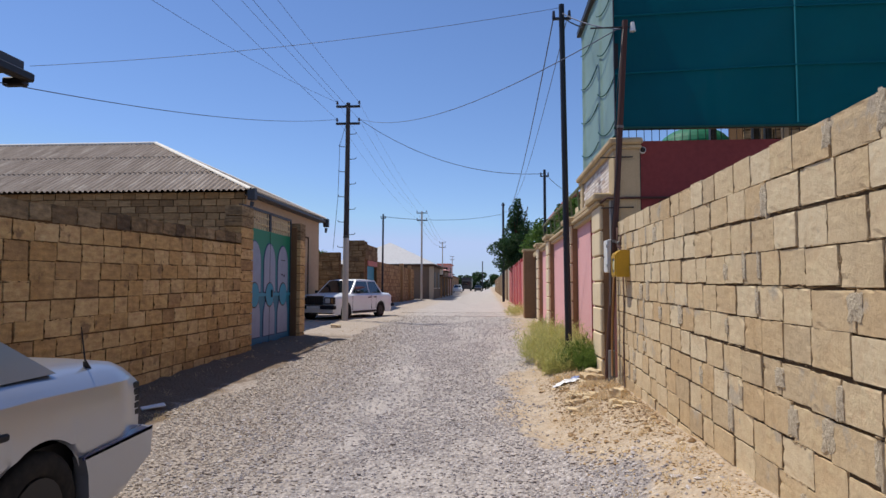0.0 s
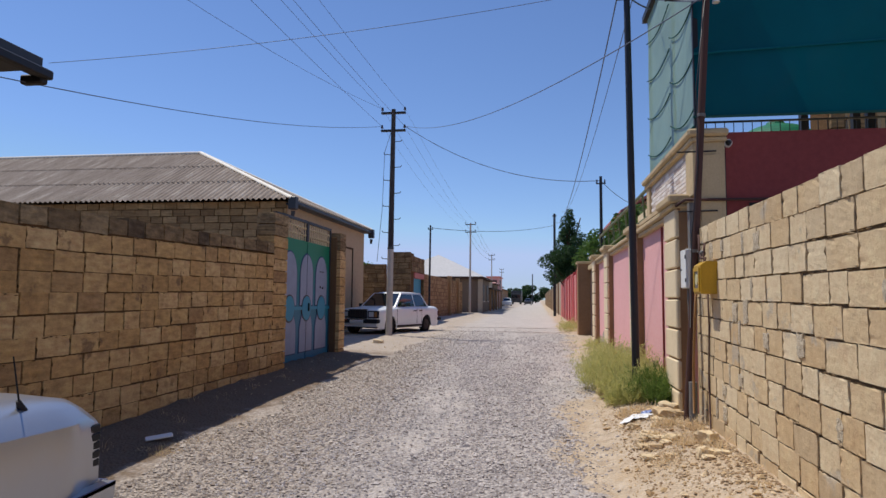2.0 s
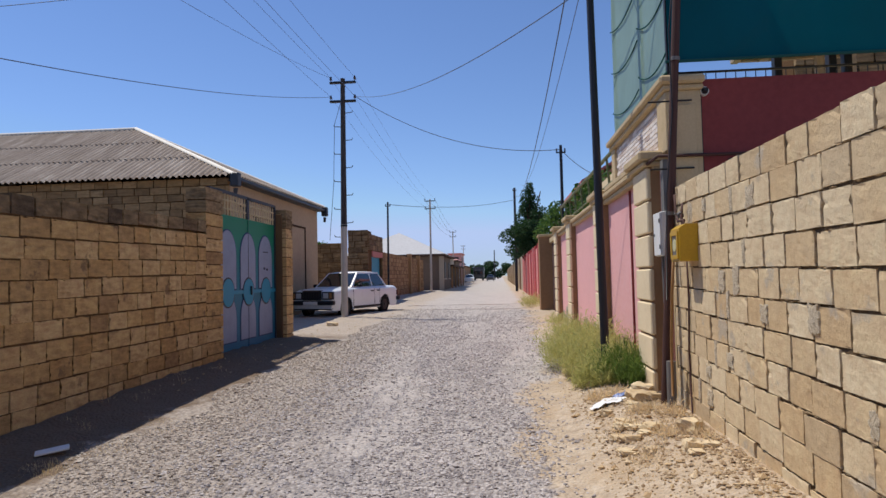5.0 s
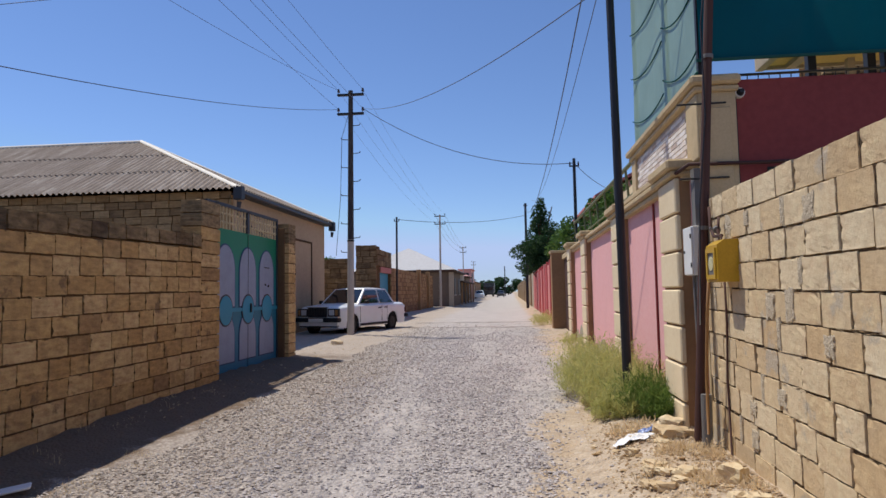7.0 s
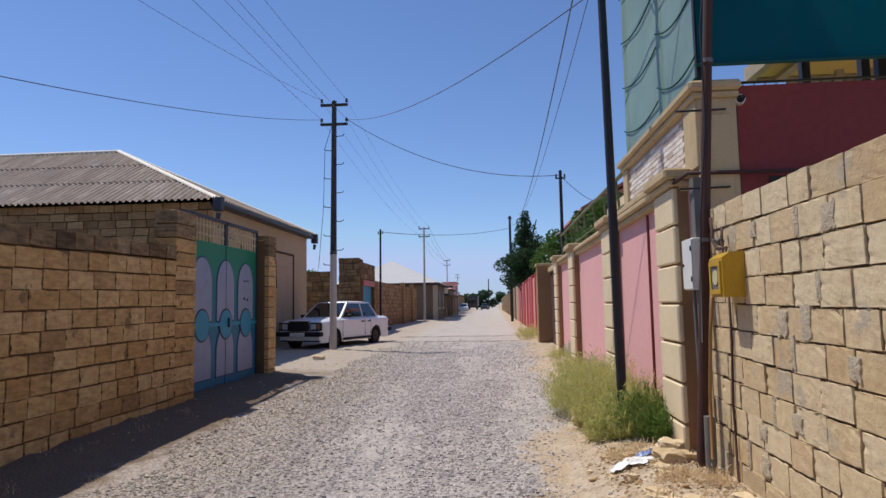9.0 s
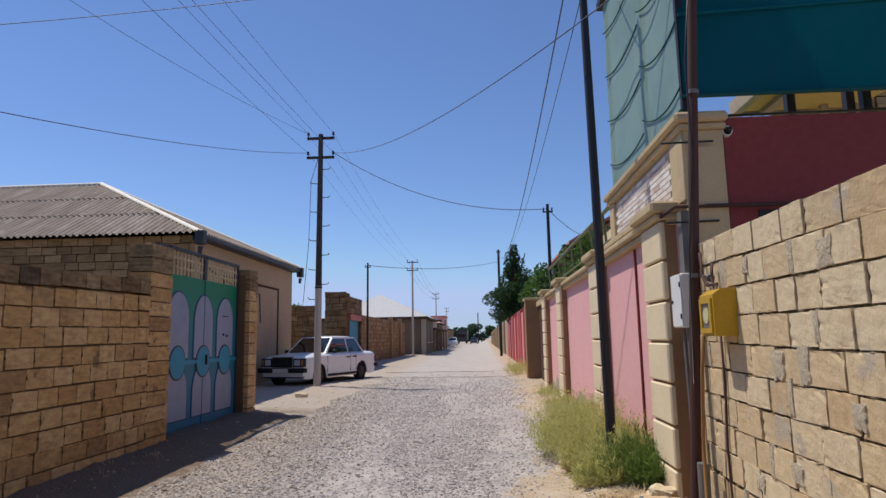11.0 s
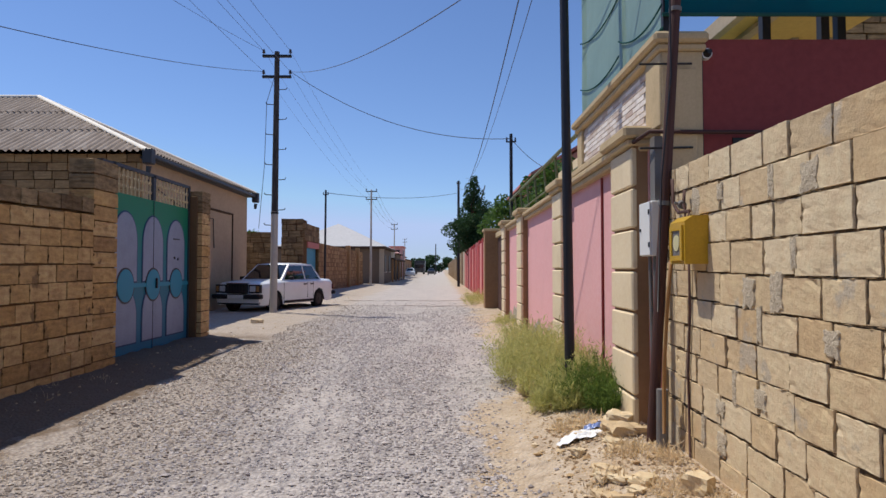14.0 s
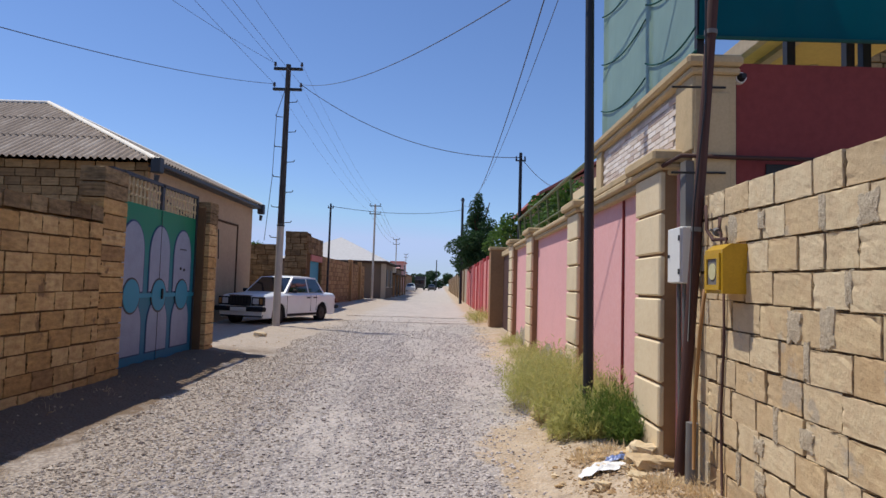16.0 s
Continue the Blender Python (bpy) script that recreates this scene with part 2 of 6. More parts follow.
M_GRAVEL = stone_mat("gravel_stones", lin(150, 142, 139), lin(182, 173, 169), lin(212, 203, 197))
M_GRAVEL_B = stone_mat("brown_gravel_stones", lin(136, 124, 113), lin(176, 163, 150), lin(210, 198, 184))
M_RUBBLE = stone_mat("rubble_stones", lin(160, 130, 94), lin(196, 170, 132), lin(222, 202, 170))


def ground_mat():
    k = Mat("street_ground", 0.95, spec=0.15).world_pos()
    x, y = k.axis(0), k.axis(1)
    wob = k.math("MULTIPLY", k.math("SUBTRACT", k.noise(0.9, 5, 0.65), 0.5), 1.7)
    wob2 = k.math("MULTIPLY", k.math("SUBTRACT", k.noise(5.0, 4, 0.65), 0.5), 0.7)
    fan = k.ramp(k.math("DIVIDE", y, 20.0), [(0.22, 0.0), (0.30, 0.72), (0.42, 0.75), (0.54, 0.25)])   # dirt washed out over the street edge
    xw = k.math("ADD", k.math("ADD", x, wob), wob2)
    # gravel
    v = k.voronoi(34, "Color")
    vd = k.voronoi(34, "Distance")
    sep = k.n.new("ShaderNodeSeparateColor")
    k.l.new(v, sep.inputs[0])
    gr = k.ramp(sep.outputs[0], [(0.0, lin(136, 128, 125)), (0.5, lin(170, 162, 157)), (1.0, lin(202, 193, 187))])
    gr = k.mix(k.ramp(vd, [(0.35, 0.0), (0.75, 0.6)]), gr, lin(134, 126, 123))
    dust = k.noise(1.4, 5, 0.7)
    gr = k.mix(k.ramp(dust, [(0.42, 0.0), (0.70, 0.75)]), gr, lin(204, 194, 185))
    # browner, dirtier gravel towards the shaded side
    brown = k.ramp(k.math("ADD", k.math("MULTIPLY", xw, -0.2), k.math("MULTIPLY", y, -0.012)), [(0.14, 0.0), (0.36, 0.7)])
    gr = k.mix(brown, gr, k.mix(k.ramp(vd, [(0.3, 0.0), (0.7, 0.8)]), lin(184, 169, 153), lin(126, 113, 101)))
    # paler and more even farther along the street
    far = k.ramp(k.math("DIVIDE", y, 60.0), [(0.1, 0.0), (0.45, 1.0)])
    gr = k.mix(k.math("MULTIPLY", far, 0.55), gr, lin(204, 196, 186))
    # dirt
    dn = k.noise(7, 6, 0.7)
    dirt = k.ramp(dn, [(0.3, lin(166, 146, 124)), (0.55, lin(195, 177, 154)), (0.8, lin(216, 202, 184))])
    patch = k.noise(2.3, 4, 0.6)
    dirt = k.mix(k.ramp(patch, [(0.47, 0.0), (0.62, 0.6)]), dirt, lin(184, 160, 130))
    right = k.ramp(k.math("SUBTRACT", k.math("ADD", xw, fan), 0.25), [(0.78, 0.0), (0.95, 1.0)])
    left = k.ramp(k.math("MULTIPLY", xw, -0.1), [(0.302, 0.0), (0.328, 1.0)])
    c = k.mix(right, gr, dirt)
    # dark soil up to y 15; the wall's shade is deepened in its colour
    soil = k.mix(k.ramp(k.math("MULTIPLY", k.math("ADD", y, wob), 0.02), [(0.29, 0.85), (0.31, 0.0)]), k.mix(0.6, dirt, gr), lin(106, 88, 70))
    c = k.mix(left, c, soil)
    k.color(c)
    hgt = k.math("ADD", k.math("MULTIPLY", vd, -0.8), k.math("MULTIPLY", dn, 1.0))
    k.bump(hgt, 0.7, 0.03)
    return k.m


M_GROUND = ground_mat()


# ---- builders ----
def part(name, bm, material, parent=None, label="", smooth=False):
    me = bpy.data.meshes.new(name)
    bm.to_mesh(me)
    bm.free()
    me.materials.append(material)
    if smooth:
        for p in me.polygons:
            p.use_smooth = True
    ob = new(name, me)
    ob.parent = parent
    if label:
        tagged(ob, label)
    return ob


def raw(name, verts, faces, material, parent=None, label="", smooth=False):
    me = bpy.data.meshes.new(name)
    me.from_pydata(verts, [], faces)
    me.materials.append(material)
    if smooth:
        me.polygons.foreach_set("use_smooth", [True] * len(me.polygons))
    ob = new(name, me)
    ob.parent = parent
    if label:
        tagged(ob, label)
    return ob


def thing(name, loc, rz=0.0, label="", category="", group="", kind=""):
    ob = new(name)
    ob.empty_display_size = 0.2
    ob.matrix_basis = pose(*loc, 0, 0, rz)
    return tagged(ob, label, category, group, kind)


def box(bm, x0, x1, y0, y1, z0, z1, bevel=0.0, seg=1):
    r = bmesh.ops.create_cube(bm, size=1.0, matrix=Matrix.LocRotScale(((x0 + x1) / 2, (y0 + y1) / 2, (z0 + z1) / 2), None, (abs(x1 - x0), abs(y1 - y0), abs(z1 - z0))))
    if bevel:
        es = list({e for v in r["verts"] for e in v.link_edges})
        bmesh.ops.bevel(bm, geom=es, offset=bevel, segments=seg, affect="EDGES", profile=0.5)
    return bm


def bmbox(*a, **k):
    return box(bmesh.new(), *a, **k)


def rod(bm, a, b, r0, r1=None, n=10):
    a, b = Vector(a), Vector(b)
    d = b - a
    m = Matrix.Translation((a + b) / 2) @ d.to_track_quat("Z", "Y").to_matrix().to_4x4()
    bmesh.ops.create_cone(bm, cap_ends=True, segments=n, radius1=r0, radius2=r0 if r1 is None else r1, depth=d.length, matrix=m)
    return bm


def prism(bm, pts, to3, depth_vec):
    """Extrudes a flat outline; to3 turns its 2D points into 3D."""
    vs = [bm.verts.new(to3(*p)) for p in pts]
    f = bm.faces.new(vs)
    r = bmesh.ops.extrude_face_region(bm, geom=[f])
    bmesh.ops.translate(bm, verts=[v for v in r["geom"] if isinstance(v, bmesh.types.BMVert)], vec=depth_vec)
    bmesh.ops.recalc_face_normals(bm, faces=bm.faces)
    return bm


def tube(name, pts, r, material, parent=None, label=""):
    """A bent pipe or cable swept along points, as a mesh."""
    pts = [Vector(p) for p in pts]
    n, verts, faces = 6, [], []
    for i, p in enumerate(pts):
        d = (pts[min(i + 1, len(pts) - 1)] - pts[max(i - 1, 0)]).normalized()
        up = Vector((0, 0, 1)) if abs(d.z) < 0.95 else Vector((1, 0, 0))
        a = d.cross(up).normalized()
        b = d.cross(a)
        for k in range(n):
            t = 2 * math.pi * k / n
            verts.append(p + r * (a * math.cos(t) + b * math.sin(t)))
    for i in range(len(pts) - 1):
        for k in range(n):
            k2 = (k + 1) % n
            faces.append((i * n + k, i * n + k2, (i + 1) * n + k2, (i + 1) * n + k))
    faces += [tuple(range(n)), tuple(range((len(pts) - 1) * n, len(pts) * n))]
    return raw(name, verts, faces, material, parent, label, True)


def sag(a, b, drop, n=24):
    a, b = Vector(a), Vector(b)
    return [a.lerp(b, i / n) - Vector((0, 0, drop * 4 * (i / n) * (1 - i / n))) for i in range(n + 1)]


def smooth01(t):
    t = max(0.0, min(1.0, t))
    return t * t * (3 - 2 * t)


ROAD_Y = (-60, 3, 5.7, 8, 10, 14, 20, 35, 70, 3000)
ROAD_Z = (0.0, 0.0, 0.12, 0.21, 0.26, 0.31, 0.37, 0.42, 0.40, 0.40)


def road_z(y):
    return float(np.interp(y, ROAD_Y, ROAD_Z))


def ground_z(x, y):
    z = road_z(y)
    near = 1 - smooth01((y - 8) / 12)
    bank_r = 0.40 * smooth01((x - 0.55) / 0.85)
    z = max(z, z * (1 - smooth01((x - 0.55) / 0.85)) + bank_r) if x > 0.55 else z
    if x < -3.2:
        z += smooth01((-3.3 - x) / 0.8) * (0.05 - 0.05 * smooth01((y - 13) / 5))
    if x < -3.0 and y > 26:
        z += 0.10 * smooth01((-3.6 - x) / 1.2) * smooth01((y - 26) / 8)
    if -60 < x < 60 and -30 < y < 90:
        z += 0.018 * noise.noise((x * 0.9, y * 0.7, 0.3)) + 0.012 * noise.noise((x * 3.1, y * 3.1, 4.3))
        if x > 0.9 or x < -3.4:
            z += 0.022 * noise.noise((x * 5.0, y * 5.0, 8.3))
    return z


GRID = (-0.5, -0.488, -0.44, -0.30, -0.16, 0.0, 0.14, 0.29, 0.43, 0.487, 0.5)


def rough_block(seed):
    """A sawn stone of unit size with one worn face to -x, ragged and chipped along the rim. Origin at its middle."""
    rnd = random.Random(seed)
    n = len(GRID) - 1
    verts, faces = [], []
    for i in range(n + 1):
        for j in range(n + 1):
            u, v = GRID[i], GRID[j]
            rim = (i in (0, n)) + (j in (0, n))
            bite = max(0.0, noise.noise((u * 7.0 + seed * 3.1, v * 7.0, seed * 1.7)))
            near = abs(u) > 0.42 or abs(v) > 0.42
            d = -0.5 + 0.010 * (rnd.random() - 0.5) + (0.012 + 0.02 * rnd.random()) * (rim > 0) + 0.07 * bite * bite * near
            qu = 1 - (0.05 * rnd.random() ** 2 + 0.03 * bite) * (i in (0, n))
            qv = 1 - (0.08 * rnd.random() ** 2 + 0.05 * bite) * (j in (0, n))
            q = 1 - 0.03 * rnd.random() * (rim == 2)
            verts.append((d, u * q * qu, v * q * qv))
    for i in range(n):
        for j in range(n):
            a = i * (n + 1) + j
            faces.append((a, a + 1, a + n + 2, a + n + 1))
    rim = [i * (n + 1) for i in range(n + 1)] + [n * (n + 1) + j for j in range(1, n + 1)] + [i * (n + 1) + n for i in range(n - 1, -1, -1)] + list(range(n - 1, 0, -1))
    back = len(verts)
    for k in rim:
        verts.append((0.5, verts[k][1], verts[k][2]))
    for k in range(len(rim)):
        k2 = (k + 1) % len(rim)
        faces.append((rim[k], rim[k2], back + k2, back + k))
    return verts, faces


def block_meshes(name, material, count=12):
    out = []
    for s in range(count):
        v, f = rough_block(s * 7 + 1)
        me = bpy.data.meshes.new(name)
        me.from_pydata(v, [], f)
        me.materials.append(material)
        out.append(me)
    return out


BLOCKS_R, BLOCKS_L, BLOCKS_D = block_meshes("block", M_BLOCK_R), block_meshes("block", M_BLOCK_L), block_meshes("block", M_BLOCK_D)


def lay_blocks(parent, meshes, face, rz, u0, u1, z0, z1, course, lengths, thick, origin, joint=0.014, seed=3, top_meshes=None, keep=None, joints=None, tilt=0.0, tilt_at=0.0, fan=0.0):
    """Lays courses of single stones. The wall runs along u from origin, turned by rz; its face looks to local -x at x = face."""
    rnd = random.Random(seed)
    base = pose(*origin, 0, 0, rz)
    k, z = 0, z0
    rows = max(1, round((z1 - z0) / course))
    course = (z1 - z0) / rows
    for r in range(rows):
        u = u0 - rnd.random() * lengths[1]
        while u < u1:
            ln = rnd.uniform(*lengths)
            a, b = max(u, u0), min(u + ln, u1)
            u += ln
            if b - a < 0.07:
                continue
            if keep and not keep((a + b) / 2, z0 + (r + 0.5) * course):
                continue
            crown = bool(top_meshes) and r == rows - 1
            ms = top_meshes if crown else meshes
            wave = 0.012 * noise.noise((a * 0.7, r * 0.9, seed * 1.3)) + tilt * (a - tilt_at) * r / rows + fan * (a - 6.1) * (1 - (r + 0.5) / rows)
            high = course - fan * (a - 6.1) / rows
            if joints is not None:
                joints.append((a, b, z0 + r * course + wave, course))
            ob = new("block", ms[rnd.randrange(len(ms))])
            m = base @ Matrix.LocRotScale((face + thick / 2 + rnd.uniform(-0.004, 0.005), (a + b) / 2, z0 + (r + 0.5) * course + wave + rnd.uniform(-0.003, 0.003)),
                                          Euler((rnd.uniform(-0.013, 0.013) * (3 if crown else 1), 0, rnd.uniform(-0.006, 0.006))), (thick, b - a - joint * rnd.uniform(0.4, 2.0), high - joint * rnd.uniform(0.4, 1.7) - (0.03 * rnd.random() if crown else 0.0)))
            ob.matrix_basis = m
            ob.parent = parent
            k += 1
    return k


# ---- ground ----
def axis_steps(fine0, fine1, step, far, grow=1.22):
    a = list(np.arange(fine0, fine1 + 1e-6, step))
    s, lo, hi = step, fine0, fine1
    left, right = [], []
    while hi < far:
        s *= grow
        hi += s
        lo -= s
        right.append(hi)
        left.append(lo)
    return left[::-1] + a + right


xs, ys = axis_steps(-4.6, 2.2, 0.06, 2500), axis_steps(-1.0, 22.0, 0.08, 2500)
gv = [(x, y, ground_z(x, y)) for y in ys for x in xs]
nx = len(xs)
gf = [(j * nx + i, j * nx + i + 1, (j + 1) * nx + i + 1, (j + 1) * nx + i) for j in range(len(ys) - 1) for i in range(nx - 1)]
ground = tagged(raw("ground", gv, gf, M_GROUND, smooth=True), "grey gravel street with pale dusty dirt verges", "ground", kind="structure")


def scatter_stones(name, spots, material, label, category):
    """Many small angular stones in one mesh."""
    rnd = np.random.RandomState(5)
    base = np.array([(1, 0, 0), (-1, 0, 0), (0, 1, 0), (0, -1, 0), (0, 0, 1), (0, 0, -1)], float)
    tri = np.array([(0, 2, 4), (2, 1, 4), (1, 3, 4), (3, 0, 4), (2, 0, 5), (1, 2, 5), (3, 1, 5), (0, 3, 5)])
    verts, faces = [], []
    for i, (x, y, z, s) in enumerate(spots):
        p = base * rnd.uniform(0.55, 1.1, (6, 1)) * s * np.array([rnd.uniform(0.7, 1.2), rnd.uniform(0.7, 1.2), rnd.uniform(0.38, 0.68)])
        a, t = rnd.uniform(0, 6.28), rnd.uniform(-0.5, 0.5)
        ca, sa, ct, st = math.cos(a), math.sin(a), math.cos(t), math.sin(t)
        p = p @ np.array([(ca, sa, 0), (-sa, ca, 0), (0, 0, 1)]) @ np.array([(1, 0, 0), (0, ct, st), (0, -st, ct)])
        verts.append(p + (x, y, z + s * 0.2))
        faces.append(tri + i * 6)
    return tagged(raw(name, np.concatenate(verts).tolist(), np.concatenate(faces).tolist(), material), label, category, kind="stuff")


rs = random.Random(11)
spots, spots_b = [], []
for _ in range(108000):
    y = 1.6 + 27.0 * rs.random() ** 1.7
    edge = 1.08 + 0.45 * noise.noise((0.0, y * 0.9, 2.0)) + 0.4 * rs.random() ** 2 - 0.72 * smooth01((y - 4.5) / 1.5) * (1 - 0.66 * smooth01((y - 8.6) / 1.8))
    x = rs.uniform(-3.12 + 0.35 * noise.noise((3.0, y * 0.8, 5.0)), edge)
    if rs.random() < smooth01((y - 11) / 17):
        continue
    if x > -1.3 - 0.5 * rs.random() and noise.noise((x * 1.1, y * 0.30, 9.0)) > 0.10 and rs.random() < 0.66:
        continue
    (spots_b if x < -0.9 - 1.6 * rs.random() - 0.03 * y else spots).append((x, y, ground_z(x, y), rs.uniform(0.008, 0.022) * (1 + 0.6 * (rs.random() < 0.08))))
scatter_stones("gravel", spots, M_GRAVEL, "loose grey crushed gravel on the street", "gravel")
scatter_stones("gravel", spots_b, M_GRAVEL_B, "dusty brownish gravel along the shaded street edge", "gravel")

# ---- boundary wall of pale blocks beside the walker ----
RW = 1.62
JOINTS_R = []
wall_right = tagged(part("wall_right", bmbox(RW + 0.003, RW + 0.20, -9, 7.54, -0.2, 2.225), M_MORTAR_R), "pale limestone block wall with rough dark joints", "wall", kind="structure")
lay_blocks(wall_right, BLOCKS_R, RW - 0.008, 0, 1.2, 7.56, 0.32, 2.24, 0.1745, (0.21, 0.36), 0.22, (0, 0, 0), 0.0085, 5, joints=JOINTS_R, fan=0.045)


def mortar_lumps(name, joints, x, sgn, material, parent, seed, per=9):
    """Crumbs of mortar squeezed out along the joints, in one mesh."""
    rnd = np.random.RandomState(seed)
    base = np.array([(1, 0, 0), (-1, 0, 0), (0, 1, 0), (0, -1, 0), (0, 0, 1), (0, 0, -1)], float)
    tri = np.array([(0, 2, 4), (2, 1, 4), (1, 3, 4), (3, 0, 4), (2, 0, 5), (1, 2, 5), (3, 1, 5), (0, 3, 5)])
    verts, faces = [], []
    for a, b, z, course in joints:
        if rnd.rand() < 0.25:
            continue
        for _ in range(rnd.randint(2, per)):
            if rnd.rand() < 0.68:
                y, zz, st = rnd.uniform(a, b), z + rnd.normal() * 0.005 - 0.003, (0.011, rnd.uniform(0.018, 0.06), rnd.uniform(0.003, 0.009))
            else:
                y, zz, st = a + rnd.normal() * 0.006, z + rnd.uniform(0.05, course - 0.06), (0.011, rnd.uniform(0.003, 0.008), rnd.uniform(0.015, 0.05))
            p = base * rnd.uniform(0.6, 1.2, (6, 1)) * np.array(st)
            faces.append(tri + 6 * len(verts))
            verts.append(p + (x - sgn * rnd.uniform(0.0, 0.006), sgn * y, zz))
    return tagged(raw(name, np.concatenate(verts).tolist(), np.concatenate(faces).tolist(), material, parent), kind="stuff")


M_CRUMB = mortar_mat("mortar_crumbs", lin(164, 142, 112))
M_CRUMB_L = mortar_mat("mortar_crumbs_brown", lin(118, 92, 62))


def cement_smears(name, joints, x, material, parent, seed):
    """Thin ragged patches of cement trowelled over some upright joints, in one mesh."""
    rnd = random.Random(seed)
    verts, faces = [], []
    for a, b, z, course in joints:
        if rnd.random() > 0.20:
            continue
        w, h = rnd.uniform(0.03, 0.10), course * rnd.uniform(0.5, 1.2)
        cy, cz, n = a + rnd.uniform(-0.02, 0.03), z + course * rnd.uniform(0.4, 0.6), 36
        b0 = len(verts)
        verts.append((x - 0.011, cy, cz))
        for f, d in ((0.55, 0.006), (0.93, 0.004), (1.0, -0.012)):
            for i in range(n):
                t = 2 * math.pi * i / n
                ct, st = math.cos(t), math.sin(t)
                sq = 1.0 / max(abs(ct), abs(st))
                q = f * sq * (0.9 + 0.28 * noise.noise((ct * 2.1, st * 2.1, a * 5 + z * 3)) + 0.20 * noise.noise((ct * 7.0, st * 7.0, a * 9 + z)))
                verts.append((x - d - rnd.uniform(0, 0.002), cy + 0.7 * w * q * ct, cz + h * 0.5 * q * st))
        for i in range(n):
            j = (i + 1) % n
            faces.append((b0, b0 + 1 + i, b0 + 1 + j))
            for r in (0, n):
                faces.append((b0 + 1 + r + i, b0 + 1 + r + n + i, b0 + 1 + r + n + j, b0 + 1 + r + j))
    return tagged(raw(name, verts, faces, material, parent), kind="stuff")


cement_smears("cement_smears", JOINTS_R, RW - 0.008, mortar_mat("grey_cement", lin(196, 181, 157)), wall_right, 14)
mortar_lumps("mortar_crumbs", JOINTS_R, RW + 0.005, 1, M_CRUMB, wall_right, 4, 14)


def joined_blocks(name, parent, u0, u1, z0, z1, course, length, face, thick, material, seed):
    rnd = random.Random(seed)
    bm = bmesh.new()
    rows = round((z1 - z0) / course)
    for r in range(rows):
        u = u0 + rnd.random() * 0.2
        while u < u1:
            ln = rnd.uniform(*length)
            box(bm, face + rnd.uniform(-0.006, 0.006), face + thick, u, min(u + ln - 0.014, u1), z0 + r * course, z0 + (r + 1) * course - 0.013)
            u += ln
    return tagged(part(name, bm, material, parent), kind="stuff")


joined_blocks("blocks_behind", wall_right, -8.8, 1.2, 0.146, 2.24, 0.1745, (0.28, 0.40), RW - 0.006, 0.2, M_BLOCK_R, 8)

# ---- left boundary wall and gate pillars ----
LW = -4.25
JOINTS_L = []
wall_left = tagged(part("wall_left", bmbox(LW - 0.22, LW - 0.004, -9, 10.98, -0.2, 2.20), M_MORTAR_L), "ochre limestone block wall in shade", "wall", kind="structure")
lay_blocks(wall_left, BLOCKS_L, -0.008, 180, -10.98, -3.9, 0.2, 2.40, 0.197, (0.27, 0.42), 0.24, (LW, 0, 0), 0.010, 7, BLOCKS_D, joints=JOINTS_L, tilt=-0.028, tilt_at=-9.0)
mortar_lumps("mortar_crumbs", JOINTS_L, LW + 0.004, -1, M_CRUMB_L, wall_left, 6, 9)
joined_blocks("blocks_behind", wall_left, -8.8, 3.9, 0.0, 2.40, 0.2, (0.28, 0.42), LW - 0.22, 0.226, M_BLOCK_L, 9)


def gate_pillar(y0, y1, top):
    p = thing("gate_pillar", (LW - 0.16, (y0 + y1) / 2, 0.22), 0, "square limestone block gate pillar with a dark weathered top", "pillar", "gate pillars")
    w, h = (y1 - y0) / 2, top - 0.22
    part("core", bmbox(-0.135, 0.135, -w + 0.03, w - 0.03, -0.15, h - 0.02), M_MORTAR_L, p)
    rows = round(h / 0.197)
    rnd = random.Random(int(y0 * 10))
    for r in range(rows):
        ms = BLOCKS_D if r >= rows - 2 else BLOCKS_L
        ob = new("block", ms[rnd.randrange(len(ms))])
        split = r % 2
        ob.matrix_basis = Matrix.LocRotScale((0, 0, (r + 0.5) * h / rows), Euler((0, 0, math.pi * (1 - 0.5 * split) * (1 if split == 0 else 1))), (0.32, 2 * w, h / rows - 0.012) if split == 0 else (2 * w, 0.32, h / rows - 0.012))
        ob.parent = p
    return p


gate_pillar(10.98, 11.56, 2.96)
far_pillar = gate_pillar(14.52, 14.92, 2.98)
# dark slab added to paint the shade on the pillar's near side
part("shaded_side", bmbox(-0.15, 0.08, -0.235, -0.195, 0.0, 2.66, bevel=0.01), paint_mat("shaded_pillar_face", lin(112, 86, 62), 0.9, 0.15, 0.5, 2.5, lin(84, 64, 48), 0.4), far_pillar, "dark pillar side with its shade put into the colour")

# ---- painted metal gate ----
def gate_paint():
    k = Mat("gate_green_to_blue_paint", 0.5, spec=0.35)
    z = k.axis(2)
    c = k.ramp(k.math("DIVIDE", z, 2.4), [(0.0, lin(30, 106, 140)), (0.55, lin(24, 116, 134)), (0.85, lin(26, 126, 96)), (1.0, lin(28, 124, 84))])
    c = k.mix(k.ramp(k.noise(9, 5, 0.7), [(0.58, 0.0), (0.74, 0.5)]), c, lin(70, 92, 92))
    k.color(c).bump(k.noise(40, 3), 0.08, 0.005)
    return k.m


